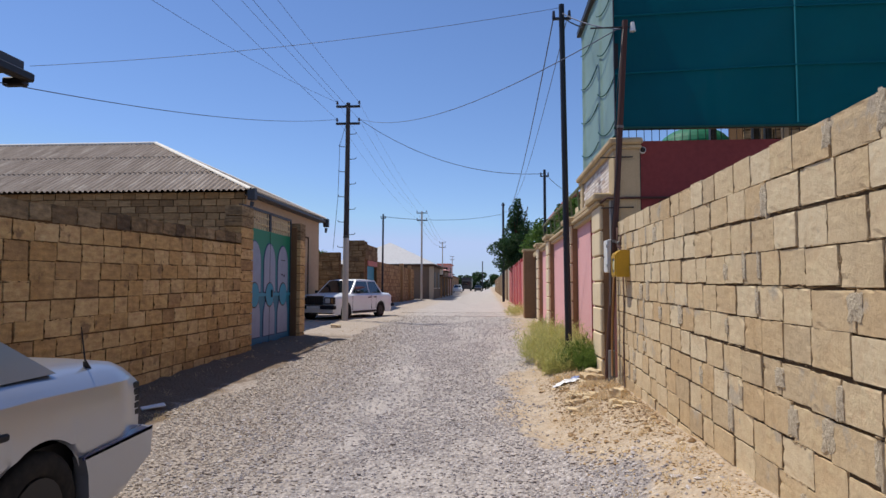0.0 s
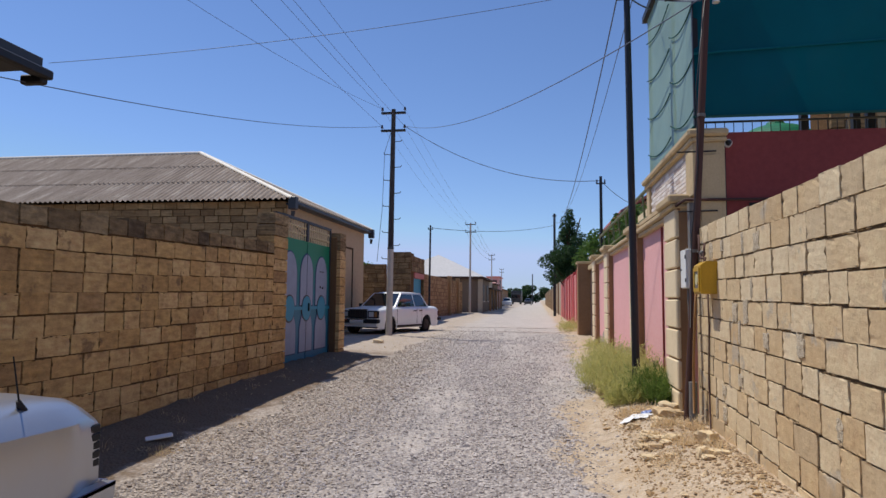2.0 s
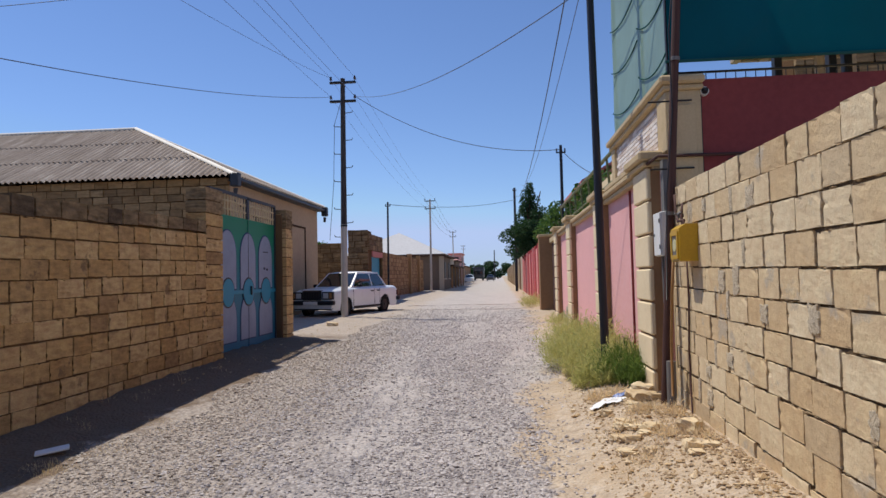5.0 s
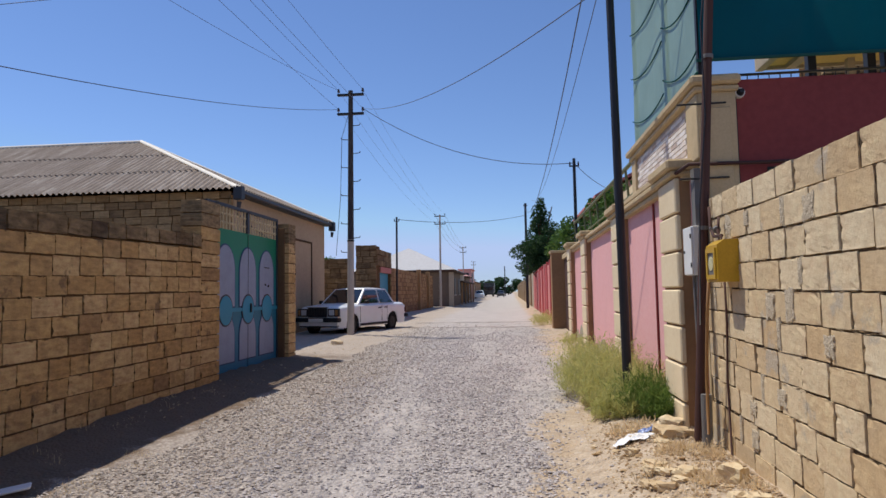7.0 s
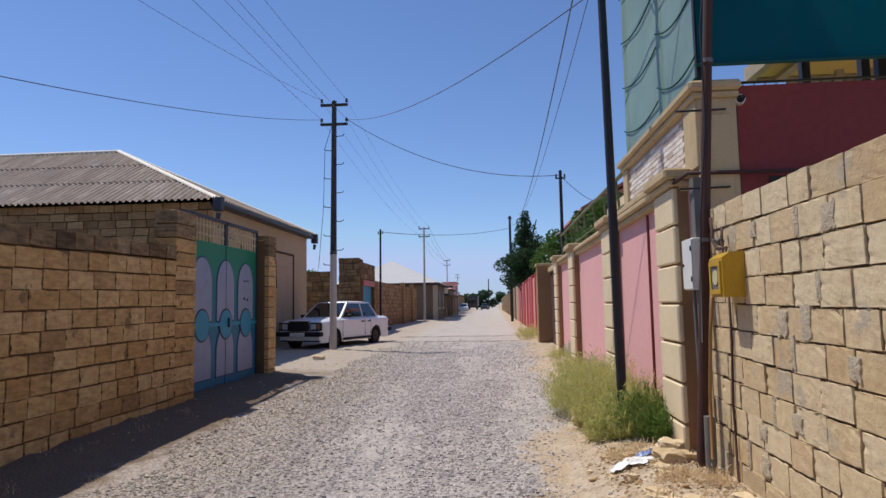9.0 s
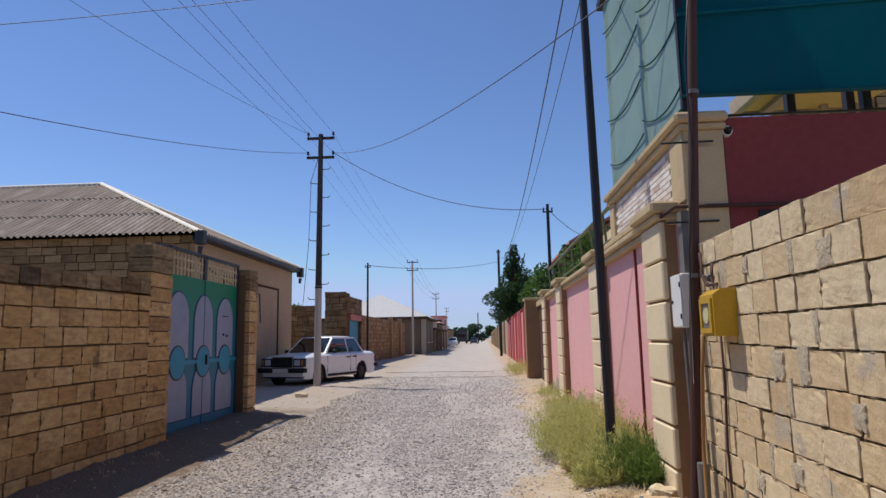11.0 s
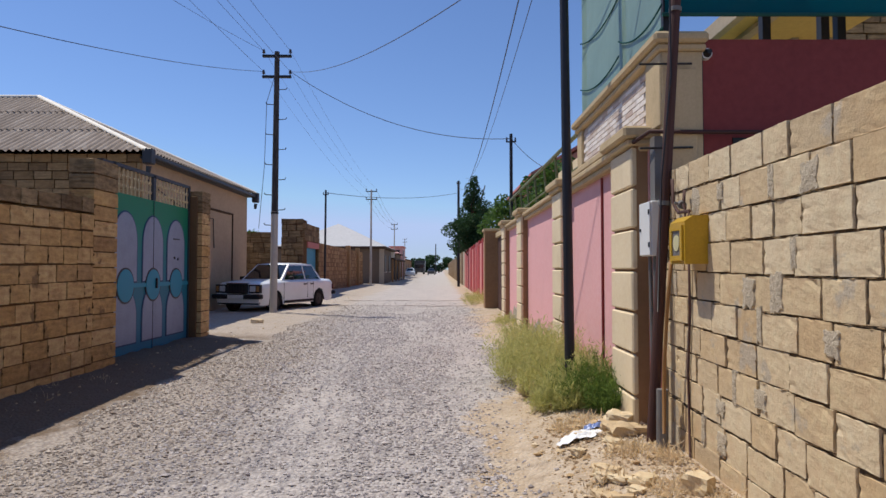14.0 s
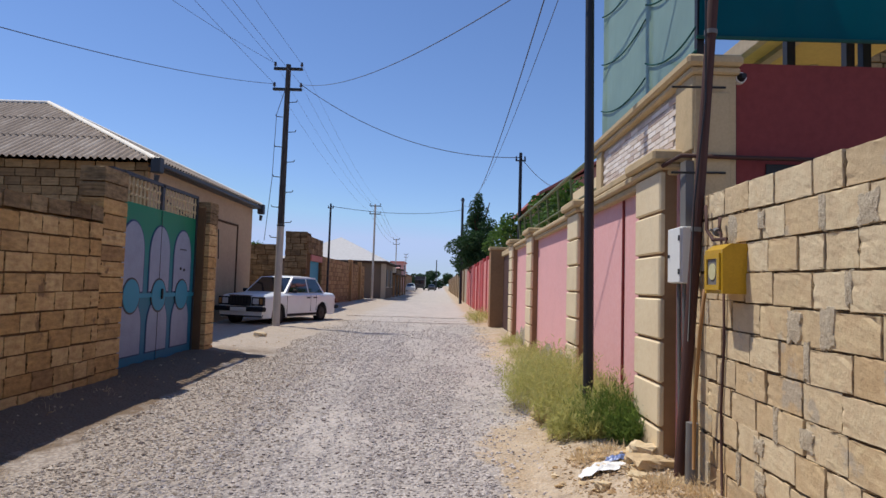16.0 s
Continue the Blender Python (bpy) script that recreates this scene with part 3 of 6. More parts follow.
M_GATE = gate_paint()
M_GATEPANEL = paint_mat("lilac_white_paint", lin(146, 154, 172), 0.55, 0.35, 0.4, 4, lin(116, 118, 134), 0.05)
M_GATECIRC = metal_mat("turquoise_gate_paint", lin(30, 138, 166), 0.5, 0.0, 0.3, lin(60, 100, 110))
M_NAVY = metal_mat("navy_rim_paint", lin(24, 66, 104), 0.5, 0.0, 0.2, lin(50, 70, 90))
GX = -4.48
gate = thing("metal_gate", (GX, 11.84, 0.27), 0, "closed green and blue metal gate with pale arched panels", "gate")
GW, GH, GS = 2.66, 2.38, 1.25
for k, (a, b) in enumerate(((0, GS - 0.006), (GS + 0.006, GW))):
    leaf = part("gate_leaf", bmbox(-0.03, 0.0, a, b, 0.02, GH, bevel=0.004), M_GATE, gate)
frame_bm = bmesh.new()
for a, b, c, d in ((-0.28, 0.06, 0, 2.78), (GW - 0.06, GW, 0, 2.78), (GS - 0.04, GS + 0.04, 2.38, 2.78)):
    box(frame_bm, -0.06, 0.02, a, b, c, d)
part("gate_frame", frame_bm, M_GUTTER, gate)
part("top_rail", bmbox(-0.04, 0.02, 0, GW, 2.74, 2.79), M_GUTTER, gate)
for i in range(22):
    y = 0.09 + i * (GW - 0.18) / 21
    bar_bm = rod(bmesh.new(), (-0.01, y, GH), (-0.01, y, 2.75), 0.012, n=6)
    for z in (GH + 0.11, GH + 0.25):
        rod(rod(bar_bm, (-0.01, y, z - 0.03), (-0.01, y, z), 0.012, 0.026, n=6), (-0.01, y, z), (-0.01, y, z + 0.03), 0.026, 0.012, n=6)
    part("bar", bar_bm, M_CREAM, gate)


def arch(bm, yc, w, z0, z1, proud=0.012):
    pts = [(-w, z0), (w, z0)] + [(w * math.cos(t), z1 - w * 1.25 + w * 1.25 * math.sin(t)) for t in np.linspace(0, math.pi, 17)]
    return prism(bm, pts, lambda a, b: (0.002, yc + a, b), (proud - 0.002, 0, 0))


for yc in (0.38, 1.25, 2.10):
    for nm, z0, z1 in (("upper_panel", 1.12, 2.12), ("lower_panel", 0.22, 1.02)):
        panel = part(nm, arch(bmesh.new(), yc, 0.335, z0, z1), M_GATEPANEL, gate)
        part("panel_rim", arch(bmesh.new(), yc, 0.362, z0 - 0.022, z1 + 0.026, 0.006), M_NAVY, panel, "dark blue painted rim")
    part("roundel", rod(bmesh.new(), (0.004, yc, 1.06), (0.022, yc, 1.06), 0.235, n=32), M_GATECIRC, gate)
    part("roundel_rim", rod(bmesh.new(), (0.003, yc, 1.06), (0.017, yc, 1.06), 0.262, n=32), M_GUTTER, gate)
part("cross_bar", bmbox(0.003, 0.018, 0.06, GW - 0.06, 1.03, 1.09), M_GATECIRC, gate)
part("leaf_gap", bmbox(0.0125, 0.016, GS - 0.005, GS + 0.005, 0.05, GH - 0.02), M_BLACK, gate)
for z, dy in ((1.47, 0.06), (1.49, -0.08)):
    part("lock", rod(bmesh.new(), (0.012, 2.10 + dy, z), (0.026, 2.10 + dy, z), 0.022, n=12), M_BLACK, gate)
part("letter_slot", bmbox(0.012, 0.02, 1.98, 2.22, 1.80, 1.82), M_GUTTER, gate)
for k in range(3):
    part("hinge", rod(bmesh.new(), (0.0, GW + 0.015, 0.35 + 0.85 * k), (0.0, GW + 0.015, 0.50 + 0.85 * k), 0.022, n=10), M_BLACK, gate)
part("handle", bmbox(0.018, 0.05, GS + 0.06, GS + 0.10, 1.0, 1.16, bevel=0.008), M_BLACK, gate)

# ---- house behind the gate ----
house = thing("hip_roof_house", (0, 0, 0), 0, "single-storey limestone house with grey corrugated hip roof", "house")
HX, HY0, HY1, HZ = -6.64, 17.25, 24.85, 4.06
house_wall = part("wall", bmbox(-24, HX, HY0, HY1, 0, HZ), M_HOUSE, house, "plain beige rendered house wall")
part("block_face_backing", bmbox(-24, HX - 0.02, HY0 - 0.05, HY0 - 0.002, 0, HZ + 0.06), M_MORTAR_L, house)
lay_blocks(house_wall, block_meshes("block", M_BLOCK_H, 8), 0.0, 90, 0.0, 12.5, 2.4, 4.14, 0.2, (0.34, 0.46), 0.12, (HX, HY0 - 0.10, 0), 0.014, 21)
panel_bm = bmesh.new()
for a, b, c, d in ((18.9, 18.96, 0.4, 3.35), (23.3, 23.36, 0.4, 3.35), (18.96, 23.3, 3.29, 3.35)):
    box(panel_bm, HX - 0.01, HX + 0.03, a, b, c, d)
tube("wall_cable", sag((HX + 0.02, 17.4, 3.62), (HX + 0.02, 21.6, 3.05), 0.18, 14) + [(HX + 0.02, 21.7, 2.2)], 0.014, M_BLACK, house)
part("wall_border", panel_bm, M_BARK, house, "brown border line on the rendered wall")


def corrugated(name, e0, e1, a0, a1, material, parent, wave=0.16, amp=0.030, rows=18, laps=3):
    """Wavy sheets on a roof slope from the eave e0-e1 up to the ridge a0-a1."""
    e0, e1, a0, a1 = (Vector(p) for p in (e0, e1, a0, a1))
    du = (e1 - e0).normalized()
    L = (e1 - e0).length
    ua, ub = (a0 - e0).dot(du), (a1 - e0).dot(du)
    up = (a0 - e0) - du * ua
    nrm = du.cross(up).normalized()
    if nrm.z < 0:
        nrm = -nrm
    n = int(L / wave * 6)
    per = rows // laps
    slope = new(name)
    slope.parent = parent
    for lap in range(laps):
        verts, faces, flat = [], [], []
        for i in range(n + 1):
            u = L * i / n
            h = 1.0
            if ua > 1e-6:
                h = min(h, u / ua)
            if L - ub > 1e-6:
                h = min(h, (L - u) / (L - ub))
            jag = 0.008 * noise.noise((math.floor(u / 1.05) * 3.1, lap * 2.0, 0.5))
            low = (lap - 0.03 + jag) / laps if lap else 0.0
            flat.append(h <= low + 1e-4)
            for j in range(per + 1):
                f = j / per
                v = min(h, low + ((lap + 1) / laps - low) * f)
                verts.append(e0 + du * u + up * v + nrm * (amp * math.sin(2 * math.pi * u / wave) + 0.032 - 0.022 * f))
        for i in range(n):
            if not (flat[i] and flat[i + 1]):
                for j in range(per):
                    a = i * (per + 1) + j
                    faces.append((a, a + per + 1, a + per + 2, a + 1))
        raw("roof_sheet", verts, faces, material, slope, smooth=True)
    return slope


E0, E1, E2 = (-24, 16.92, 4.14), (-6.40, 16.92, 4.14), (-6.40, 24.98, 4.18)
R0, R1 = (-24, 21.0, 6.44), (-11.4, 21.0, 6.44)
corrugated("roof_slope", E0, E1, R0, R1, M_ROOF, house)
corrugated("roof_slope", E1, E2, R1, R1, M_ROOF, house)
corrugated("roof_slope", (-24, 24.98, 4.18), E2, R0, R1, M_ROOF, house)
UP = Vector((0, 0, 0.04))
tube("hip_cap", [Vector(E1) + UP, Vector(R1) + UP], 0.055, M_RIDGE, house)
tube("hip_cap", [Vector(E2) + UP, Vector(R1) + UP], 0.055, M_RIDGE, house)
tube("ridge_cap", [Vector(R1) + UP, Vector(R0) + UP], 0.05, M_RIDGE, house)
part("soffit", bmbox(-6.70, -6.44, 17.16, 24.9, 4.04, 4.08), M_GUTTER, house)
part("gutter", bmbox(-6.44, -6.35, 16.92, 25.0, 4.05, 4.14, bevel=0.015), M_GUTTER, house)
for y in (17.0, 24.98):
    d = part("downpipe_head", bmbox(-6.49, -6.28, y - 0.11, y + 0.11, 3.88, 4.22, bevel=0.02), M_GUTTER, house)
    part("spout", rod(bmesh.new(), (-6.38, y, 3.84), (-6.40, y, 3.66), 0.06, 0.045), M_GUTTER, d)

# ---- near house whose eave corner hangs over the left wall ----
nearhouse = thing("eave_house", (-0.13, 0, 0.03), 0, "house with a dark steel roof eave and gutter", "house")
part("wall", bmbox(-14, -7.0, -6, 7.3, 0, 4.2), M_HOUSE, nearhouse)
part("roof", bmbox(-14, -6.08, -6.6, 8.0, 4.34, 4.44, bevel=0.01), M_GUTTER, nearhouse)
part("fascia", bmbox(-6.14, -6.02, -6.6, 8.06, 4.28, 4.52, bevel=0.01), M_GUTTER, nearhouse)
part("gutter", bmbox(-6.02, -5.9, -6.6, 8.12, 4.24, 4.36, bevel=0.02), M_BLACK, nearhouse)
part("gutter_end", bmbox(-6.3, -5.98, 8.0, 8.12, 4.18, 4.30, bevel=0.02), M_BLACK, nearhouse)

# ---- pink compound wall with cream pillars ----
M_FARWALL = paint_mat("grey_brown_render", lin(118, 102, 88), 0.9, 0.15, 0.4, 0.6)
g_ = Mat("car_glass", 0.05, spec=0.6)
g_.color(lin(22, 28, 34))
g_.b.inputs["Coat Weight"].default_value = 0.6
M_CARGLASS = g_.m
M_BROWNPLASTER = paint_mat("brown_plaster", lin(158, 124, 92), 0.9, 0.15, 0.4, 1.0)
PX, PF = 1.62, 1.49
wall_pink = tagged(part("wall_pink", bmbox(PX, PX + 0.22, 7.9, 19.2, -0.1, 2.50), M_PINK), "pink plastered street wall between cream pillars", "wall", kind="structure")
coping = bmesh.new()
box(coping, PX - 0.07, PX + 0.28, 7.9, 18.3, 2.46, 2.52, bevel=0.012)
box(coping, PX - 0.11, PX + 0.32, 7.9, 18.3, 2.522, 2.59, bevel=0.018)
part("coping", coping, M_CREAM, wall_pink)


def cream_pillar(y0, y1, top):
    yc, w = (y0 + y1) / 2, (y1 - y0) / 2
    z0 = 0.30
    p = thing("wall_pillar", (PF, yc, z0), 0, "cream stone wall pillar with grooved courses and moulded cap", "pillar", "wall pillars")
    h = top - 0.14 - z0
    # brown plaster sides; this colour also deepens the shade on them
    part("core", bmbox(0.03, 0.20, -w + 0.006, w - 0.006, -0.2, h), M_BROWNPLASTER, p, "brown plastered pillar side, shade put into its colour")
    n = round(h / 0.30)
    for i in range(n):
        part("block", bmbox(0.0, 0.05, -w, w, i * h / n + 0.010, (i + 1) * h / n - 0.010, bevel=0.012), M_CREAM_S, p)
    cap = bmesh.new()
    box(cap, -0.035, 0.24, -w - 0.035, w + 0.035, h, h + 0.05, bevel=0.012)
    box(cap, -0.075, 0.28, -w - 0.075, w + 0.075, h + 0.052, h + 0.14, bevel=0.018)
    part("cap", cap, M_CREAM, p)
    return p


for a, b, t in ((7.92, 8.50, 2.64), (10.76, 11.35, 2.66), (14.6, 15.25, 2.68), (17.7, 18.3, 2.70)):
    cream_pillar(a, b, t)
# recess and the brown return of the next compound
gap_pier = thing("gate_pier", (1.36, 22.2, 0.36), 0, "plain brown plastered gate pier", "pillar")
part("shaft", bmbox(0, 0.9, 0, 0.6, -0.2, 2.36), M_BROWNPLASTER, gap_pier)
part("cap", bmbox(-0.04, 0.9, -0.04, 0.64, 2.362, 2.44, bevel=0.01), M_CREAM, gap_pier)
side_door = thing("yard_door", (1.74, 18.6, 0.36), 0, "dark brown metal yard door", "door")
part("door_leaf", bmbox(0, 0.05, 0.0, 3.5, 0.02, 2.15, bevel=0.004), M_PIPE_BROWN, side_door)
part("lintel", bmbox(-0.06, 0.2, -0.2, 3.6, 2.152, 2.3, bevel=0.01), M_CREAM, side_door)

# railing along the pink wall
railing = thing("wall_railing", (1.74, 10.2, 2.59), 0, "olive painted steel railing on the pink wall", "railing")
part("top_rail", rod(bmesh.new(), (-0.05, -0.1, 0.60), (-0.05, 8.0, 0.62), 0.028), M_RAIL, railing)
part("lower_rail", rod(bmesh.new(), (-0.02, -0.1, 0.22), (-0.02, 8.0, 0.22), 0.014), M_RAIL, railing)
for i in range(9):
    part("post", rod(bmesh.new(), (0, i * 1.0, 0), (-0.05, i * 1.0, 0.60), 0.018), M_RAIL, railing)

# bare cement low on the pink wall, and a thin painted conduit
for y0, y1, h in ((11.36, 14.58, 0.62), (15.27, 17.68, 0.72)):
    pts = [(y0, 0.1)] + [(y1, 0.1)] + [(y1 - (y1 - y0) * k / 14, 0.38 + h * (0.55 + 0.5 * noise.noise((k * 0.42, y0, 1.0))) * (0.5 + 0.5 * k / 14)) for k in range(15)]
    part("bare_cement", prism(bmesh.new(), pts, lambda a, b: (PX - 0.001, a, b), (-0.006, 0, 0)), M_CEMENT, wall_pink)
part("conduit", rod(bmesh.new(), (PX - 0.012, 9.25, 0.3), (PX - 0.012, 9.25, 2.45), 0.013, n=8), M_DKRED, wall_pink)

# ---- two-storey house front over the wall ----
M_TILE = Mat("pale_brick_tile", 0.8, spec=0.25)
M_TILE.color(M_TILE.ramp(M_TILE.random(), [(0.0, lin(196, 176, 164)), (0.35, lin(218, 204, 192)), (1.0, lin(240, 232, 224))])).bump(M_TILE.noise(30, 3), 0.2, 0.01)
M_TILE = M_TILE.m
villa = thing("net_covered_villa", (0, 0, 0), 0, "cream and red villa with a balcony closed by green shade nets", "house")
body = bmesh.new()
box(body, 1.675, 1.95, 7.70, 10.38, 2.60, 3.13)
part("parapet", body, M_CREAM_S, villa)
part("red_wall", bmbox(1.93, 10.0, 7.70, 7.95, -0.1, 3.235), M_DKRED, villa, "dark red plastered wall")
part("vent_hole", bmbox(2.16, 2.44, 7.690, 7.698, 2.36, 2.515), M_BLACK, villa)
part("corner_gap", bmbox(1.932, 1.946, 7.684, 7.698, 1.9, 3.13), M_BLACK, villa)
box_bm = bmesh.new()
box(box_bm, 1.625, 1.695, 7.66, 7.98, 2.60, 3.13, bevel=0.008)
box(box_bm, 1.64, 1.93, 7.652, 7.70, 0.2, 3.13, bevel=0.004)
box(box_bm, 1.69, 1.88, 7.630, 7.66, 2.0, 3.0, bevel=0.006)
part("corner_pilaster", box_bm, M_CREAM, villa)
part("far_pilaster", bmbox(1.625, 1.695, 10.2, 10.42, 2.60, 3.13, bevel=0.008), M_CREAM, villa)
cor = bmesh.new()
box(cor, 1.60, 1.95, 7.62, 10.45, 3.13, 3.18, bevel=0.012)
box(cor, 1.565, 1.96, 7.585, 10.48, 3.182, 3.26, bevel=0.02)
part("cornice", cor, M_CREAM, villa)
led = bmesh.new()
box(led, 1.52, 1.69, 7.98, 10.45, 2.592, 2.66, bevel=0.012)
part("ledge", led, M_CREAM, villa)
tiles = part("tile_panel", bmbox(1.66, 1.675, 7.985, 10.2, 2.66, 3.13), M_CONCRETE, villa, "panel of pale brick tiles")
tile_me = bmbox(-0.006, 0.006, -0.095, 0.095, -0.021, 0.021, bevel=0.003)
tile_mesh = bpy.data.meshes.new("tile")
tile_me.to_mesh(tile_mesh)
tile_me.free()
tile_mesh.materials.append(M_TILE)
for r in range(9):
    for c in range(12):
        y = 8.09 + c * 0.20 + (0.10 if r % 2 else 0.0)
        if y > 10.11:
            continue
        o = new("tile", tile_mesh)
        o.location = (1.655, y, 2.69 + r * 0.0475)
        o.parent = tiles
# balcony rails behind the red wall
bal = part("balcony_rail", rod(bmesh.new(), (1.95, 9.0, 3.70), (9.8, 9.0, 3.70), 0.014), M_BLACK, villa)
for i in range(74):
    x = 2.0 + i * 0.105
    part("baluster", rod(bmesh.new(), (x, 9.0, 3.10), (x, 9.0, 3.70), 0.005, n=6), M_BLACK, bal)
for x in (3.6, 4.24, 4.42, 5.6, 7.2):
    part("post", bmbox(x - 0.045, x + 0.045, 9.96, 10.05, 3.10, 4.995), M_BLACK, villa)


def sheet(name, p, du, dv, nu, nv, bulge, material, parent, label=""):
    """A hanging cloth with soft folds."""
    p, du, dv = Vector(p), Vector(du), Vector(dv)
    nrm = du.cross(dv).normalized()
    verts, faces = [], []
    for i in range(nu + 1):
        for j in range(nv + 1):
            u, v = i / nu, j / nv
            w = bulge * (noise.noise((u * 5 + 2, v * 3, 1.7)) + 0.5 * math.sin(u * 9) * v * (1 - v))
            verts.append(p + du * u + dv * v + nrm * w)
    for i in range(nu):
        for j in range(nv):
            a = i * (nv + 1) + j
            faces.append((a, a + 1, a + nv + 2, a + nv + 1))
    return raw(name, verts, faces, material, parent, label, True)


net_side = sheet("street_net", (1.655, 10.3, 3.28), (0, -2.68, 0), (0, 0, 2.3), 30, 20, 0.014, M_NET_LIT, villa, "pale green shade net, sunlight put into its colour")
net_front = sheet("front_net", (1.65, 7.60, 3.37), (8.5, 0, 0), (0, 0, 2.3), 40, 16, 0.03, M_NET_SHADED, villa, "dark teal shade net, shadow put into its colour")
part("net_corner_post", bmbox(1.64, 1.69, 7.615, 7.665, 3.26, 5.6), M_BLACK, villa)
for y in (8.75, 10.28):
    part("net_post", rod(bmesh.new(), (1.69, y, 3.26), (1.69, y, 5.6), 0.018, n=6), M_NET_CORD, villa)
for k, (y0, y1) in enumerate(((10.28, 8.75), (8.75, 7.64))):
    for z in (3.47, 4.0, 4.55, 5.1):
        tube("net_cord", sag((1.640, y0, z + 0.13), (1.640, y1, z), 0.10, 14), 0.0075, M_NET_CORD, net_side)
tube("net_hem", [(1.64, 10.3, 3.285), (1.64, 7.62, 3.285)], 0.016, M_NET_CORD, net_side)
M_SEAM = paint_mat("net_seam_teal", lin(10, 92, 104), 0.8, 0.1)
for z in (4.02, 4.72):
    tube("seam", [(1.64, 7.575, z), (3.7, 7.57, z + 0.06), (10.0, 7.57, z + 0.1)], 0.012, M_SEAM, net_front)
for x in (3.72, 6.2):
    tube("seam", [(x, 7.575, 3.4), (x, 7.565, 5.7)], 0.011, M_SEAM, net_front)
tube("bottom_hem", [(1.62, 7.58, 3.37), (10.0, 7.58, 3.37)], 0.014, M_NET_CORD, net_front)
eave = bmesh.new()
box(eave, 1.60, 1.70, 7.56, 10.4, 5.59, 5.68)
box(eave, 1.702, 10.1, 7.56, 7.66, 5.59, 5.68)
part("eave_beam", eave, M_BLACK, villa)
# what shows behind the balcony: the soffit of an upper terrace roof, a stone house, a green tank
part("terrace_floor", bmbox(1.92, 9.9, 7.96, 13.2, 2.9, 3.1), M_CREAM_S, villa)
terrace = part("terrace_soffit", bmbox(4.12, 5.9, 7.95, 12.6, 5.0, 5.06), M_YELLOWWALL, villa, "pale yellow terrace ceiling")
part("fascia", bmbox(4.0, 4.12, 7.95, 12.66, 4.93, 5.16, bevel=0.01), M_GREYFENCE, terrace, "grey-green roof edge board")
part("beam", bmbox(4.42, 4.56, 7.95, 12.58, 4.93, 4.998), M_GREYFENCE, terrace)
part("end_board", bmbox(4.12, 5.9, 12.6, 12.66, 4.95, 5.16), M_GREYFENCE, terrace)
for x in (5.3, 5.8):
    part("terrace_post", bmbox(x - 0.05, x + 0.05, 12.4, 12.5, 3.1, 4.998), M_GREYFENCE, terrace)
backhouse = thing("stone_house", (5.7, 14.2, 0.3), 0, "tall limestone block house behind the terrace", "house")
back_wall = part("wall", bmbox(0, 6.5, 0, 0.8, 0, 6.2), M_MORTAR_L, backhouse)
lay_blocks(back_wall, BLOCKS_D, 0.0, 90, -6.5, 0.0, 4.2, 6.2, 0.2, (0.36, 0.46), 0.12, (0, -0.1, 0), 0.02, 51)
part("roof", bmbox(-0.1, 6.8, -0.3, 1.1, 6.21, 6.32), M_ROOF, backhouse)
dome = thing("green_water_tank", (3.95, 12.0, 3.1), 0, "rounded green plastic tank on the terrace", "tank")
tb = bmesh.new()
profile = [(0.66, 0.0), (0.66, 0.92)] + [(0.66 * math.cos(t), 0.92 + 0.42 * math.sin(t)) for t in np.linspace(0.2, 1.4, 7)]
rings = [[tb.verts.new((r * math.cos(2 * math.pi * k / 28), r * math.sin(2 * math.pi * k / 28), z)) for k in range(28)] for r, z in profile]
for p, q in zip(rings, rings[1:]):
    for k in range(28):
        tb.faces.new((p[k], p[(k + 1) % 28], q[(k + 1) % 28], q[k]))
tb.faces.new(rings[-1])
part("tank_body", tb, M_GREENROOF, dome)
part("lid", rod(bmesh.new(), (0, 0, 1.32), (0, 0, 1.38), 0.16, 0.13, 18), M_GREENROOF, dome)
redhouse = thing("red_roof_house", (3.0, 21.5, 0.3), 0, "house with a red sheet roof behind the vines", "house")
part("wall", bmbox(0, 5.2, 0, 8, 0, 4.1), M_GREYFENCE, redhouse)
part("gable", prism(bmesh.new(), [(0, 4.102), (5.2, 4.102), (2.6, 5.66)], lambda a, b: (a, 0.0, b), (0, 8.0, 0)), M_GABLE, redhouse)
rb = bmesh.new()
prism(rb, [(-0.4, 3.95), (2.6, 5.70), (5.6, 3.95), (5.6, 4.03), (2.6, 5.79), (-0.4, 4.03)], lambda a, b: (a, -0.4, b), (0, 8.8, 0))
part("roof", rb, M_REDROOF, redhouse)

# wall fixtures
cctv = thing("dome_camera", (1.97, 7.69, 3.12), 0, "small dark dome security camera on the red wall", "camera")
part("mount", rod(bmesh.new(), (0, 0.01, 0), (0, -0.03, 0), 0.042, 0.038, 16), M_WHITEBOX, cctv)
part("dome", rod(bmesh.new(), (0, -0.031, 0), (0, -0.075, 0), 0.031, 0.018, 16), M_BLACK, cctv)
tagged(tube("wall_pipe", [(1.50, 7.9, 2.52), (1.53, 7.60, 2.54), (2.0, 7.62, 2.54), (9.0, 7.63, 2.54)], 0.016, M_PIPE_BROWN), "thin brown pipe along the red wall", "pipe")
for z in (2.42, 3.02):
    tagged(part("anchor_bar", rod(bmesh.new(), (1.46, 7.60, z), (1.84, 7.615, z + 0.01), 0.008, n=6), M_BLACK), "short black steel bar on the pilaster", "bar")

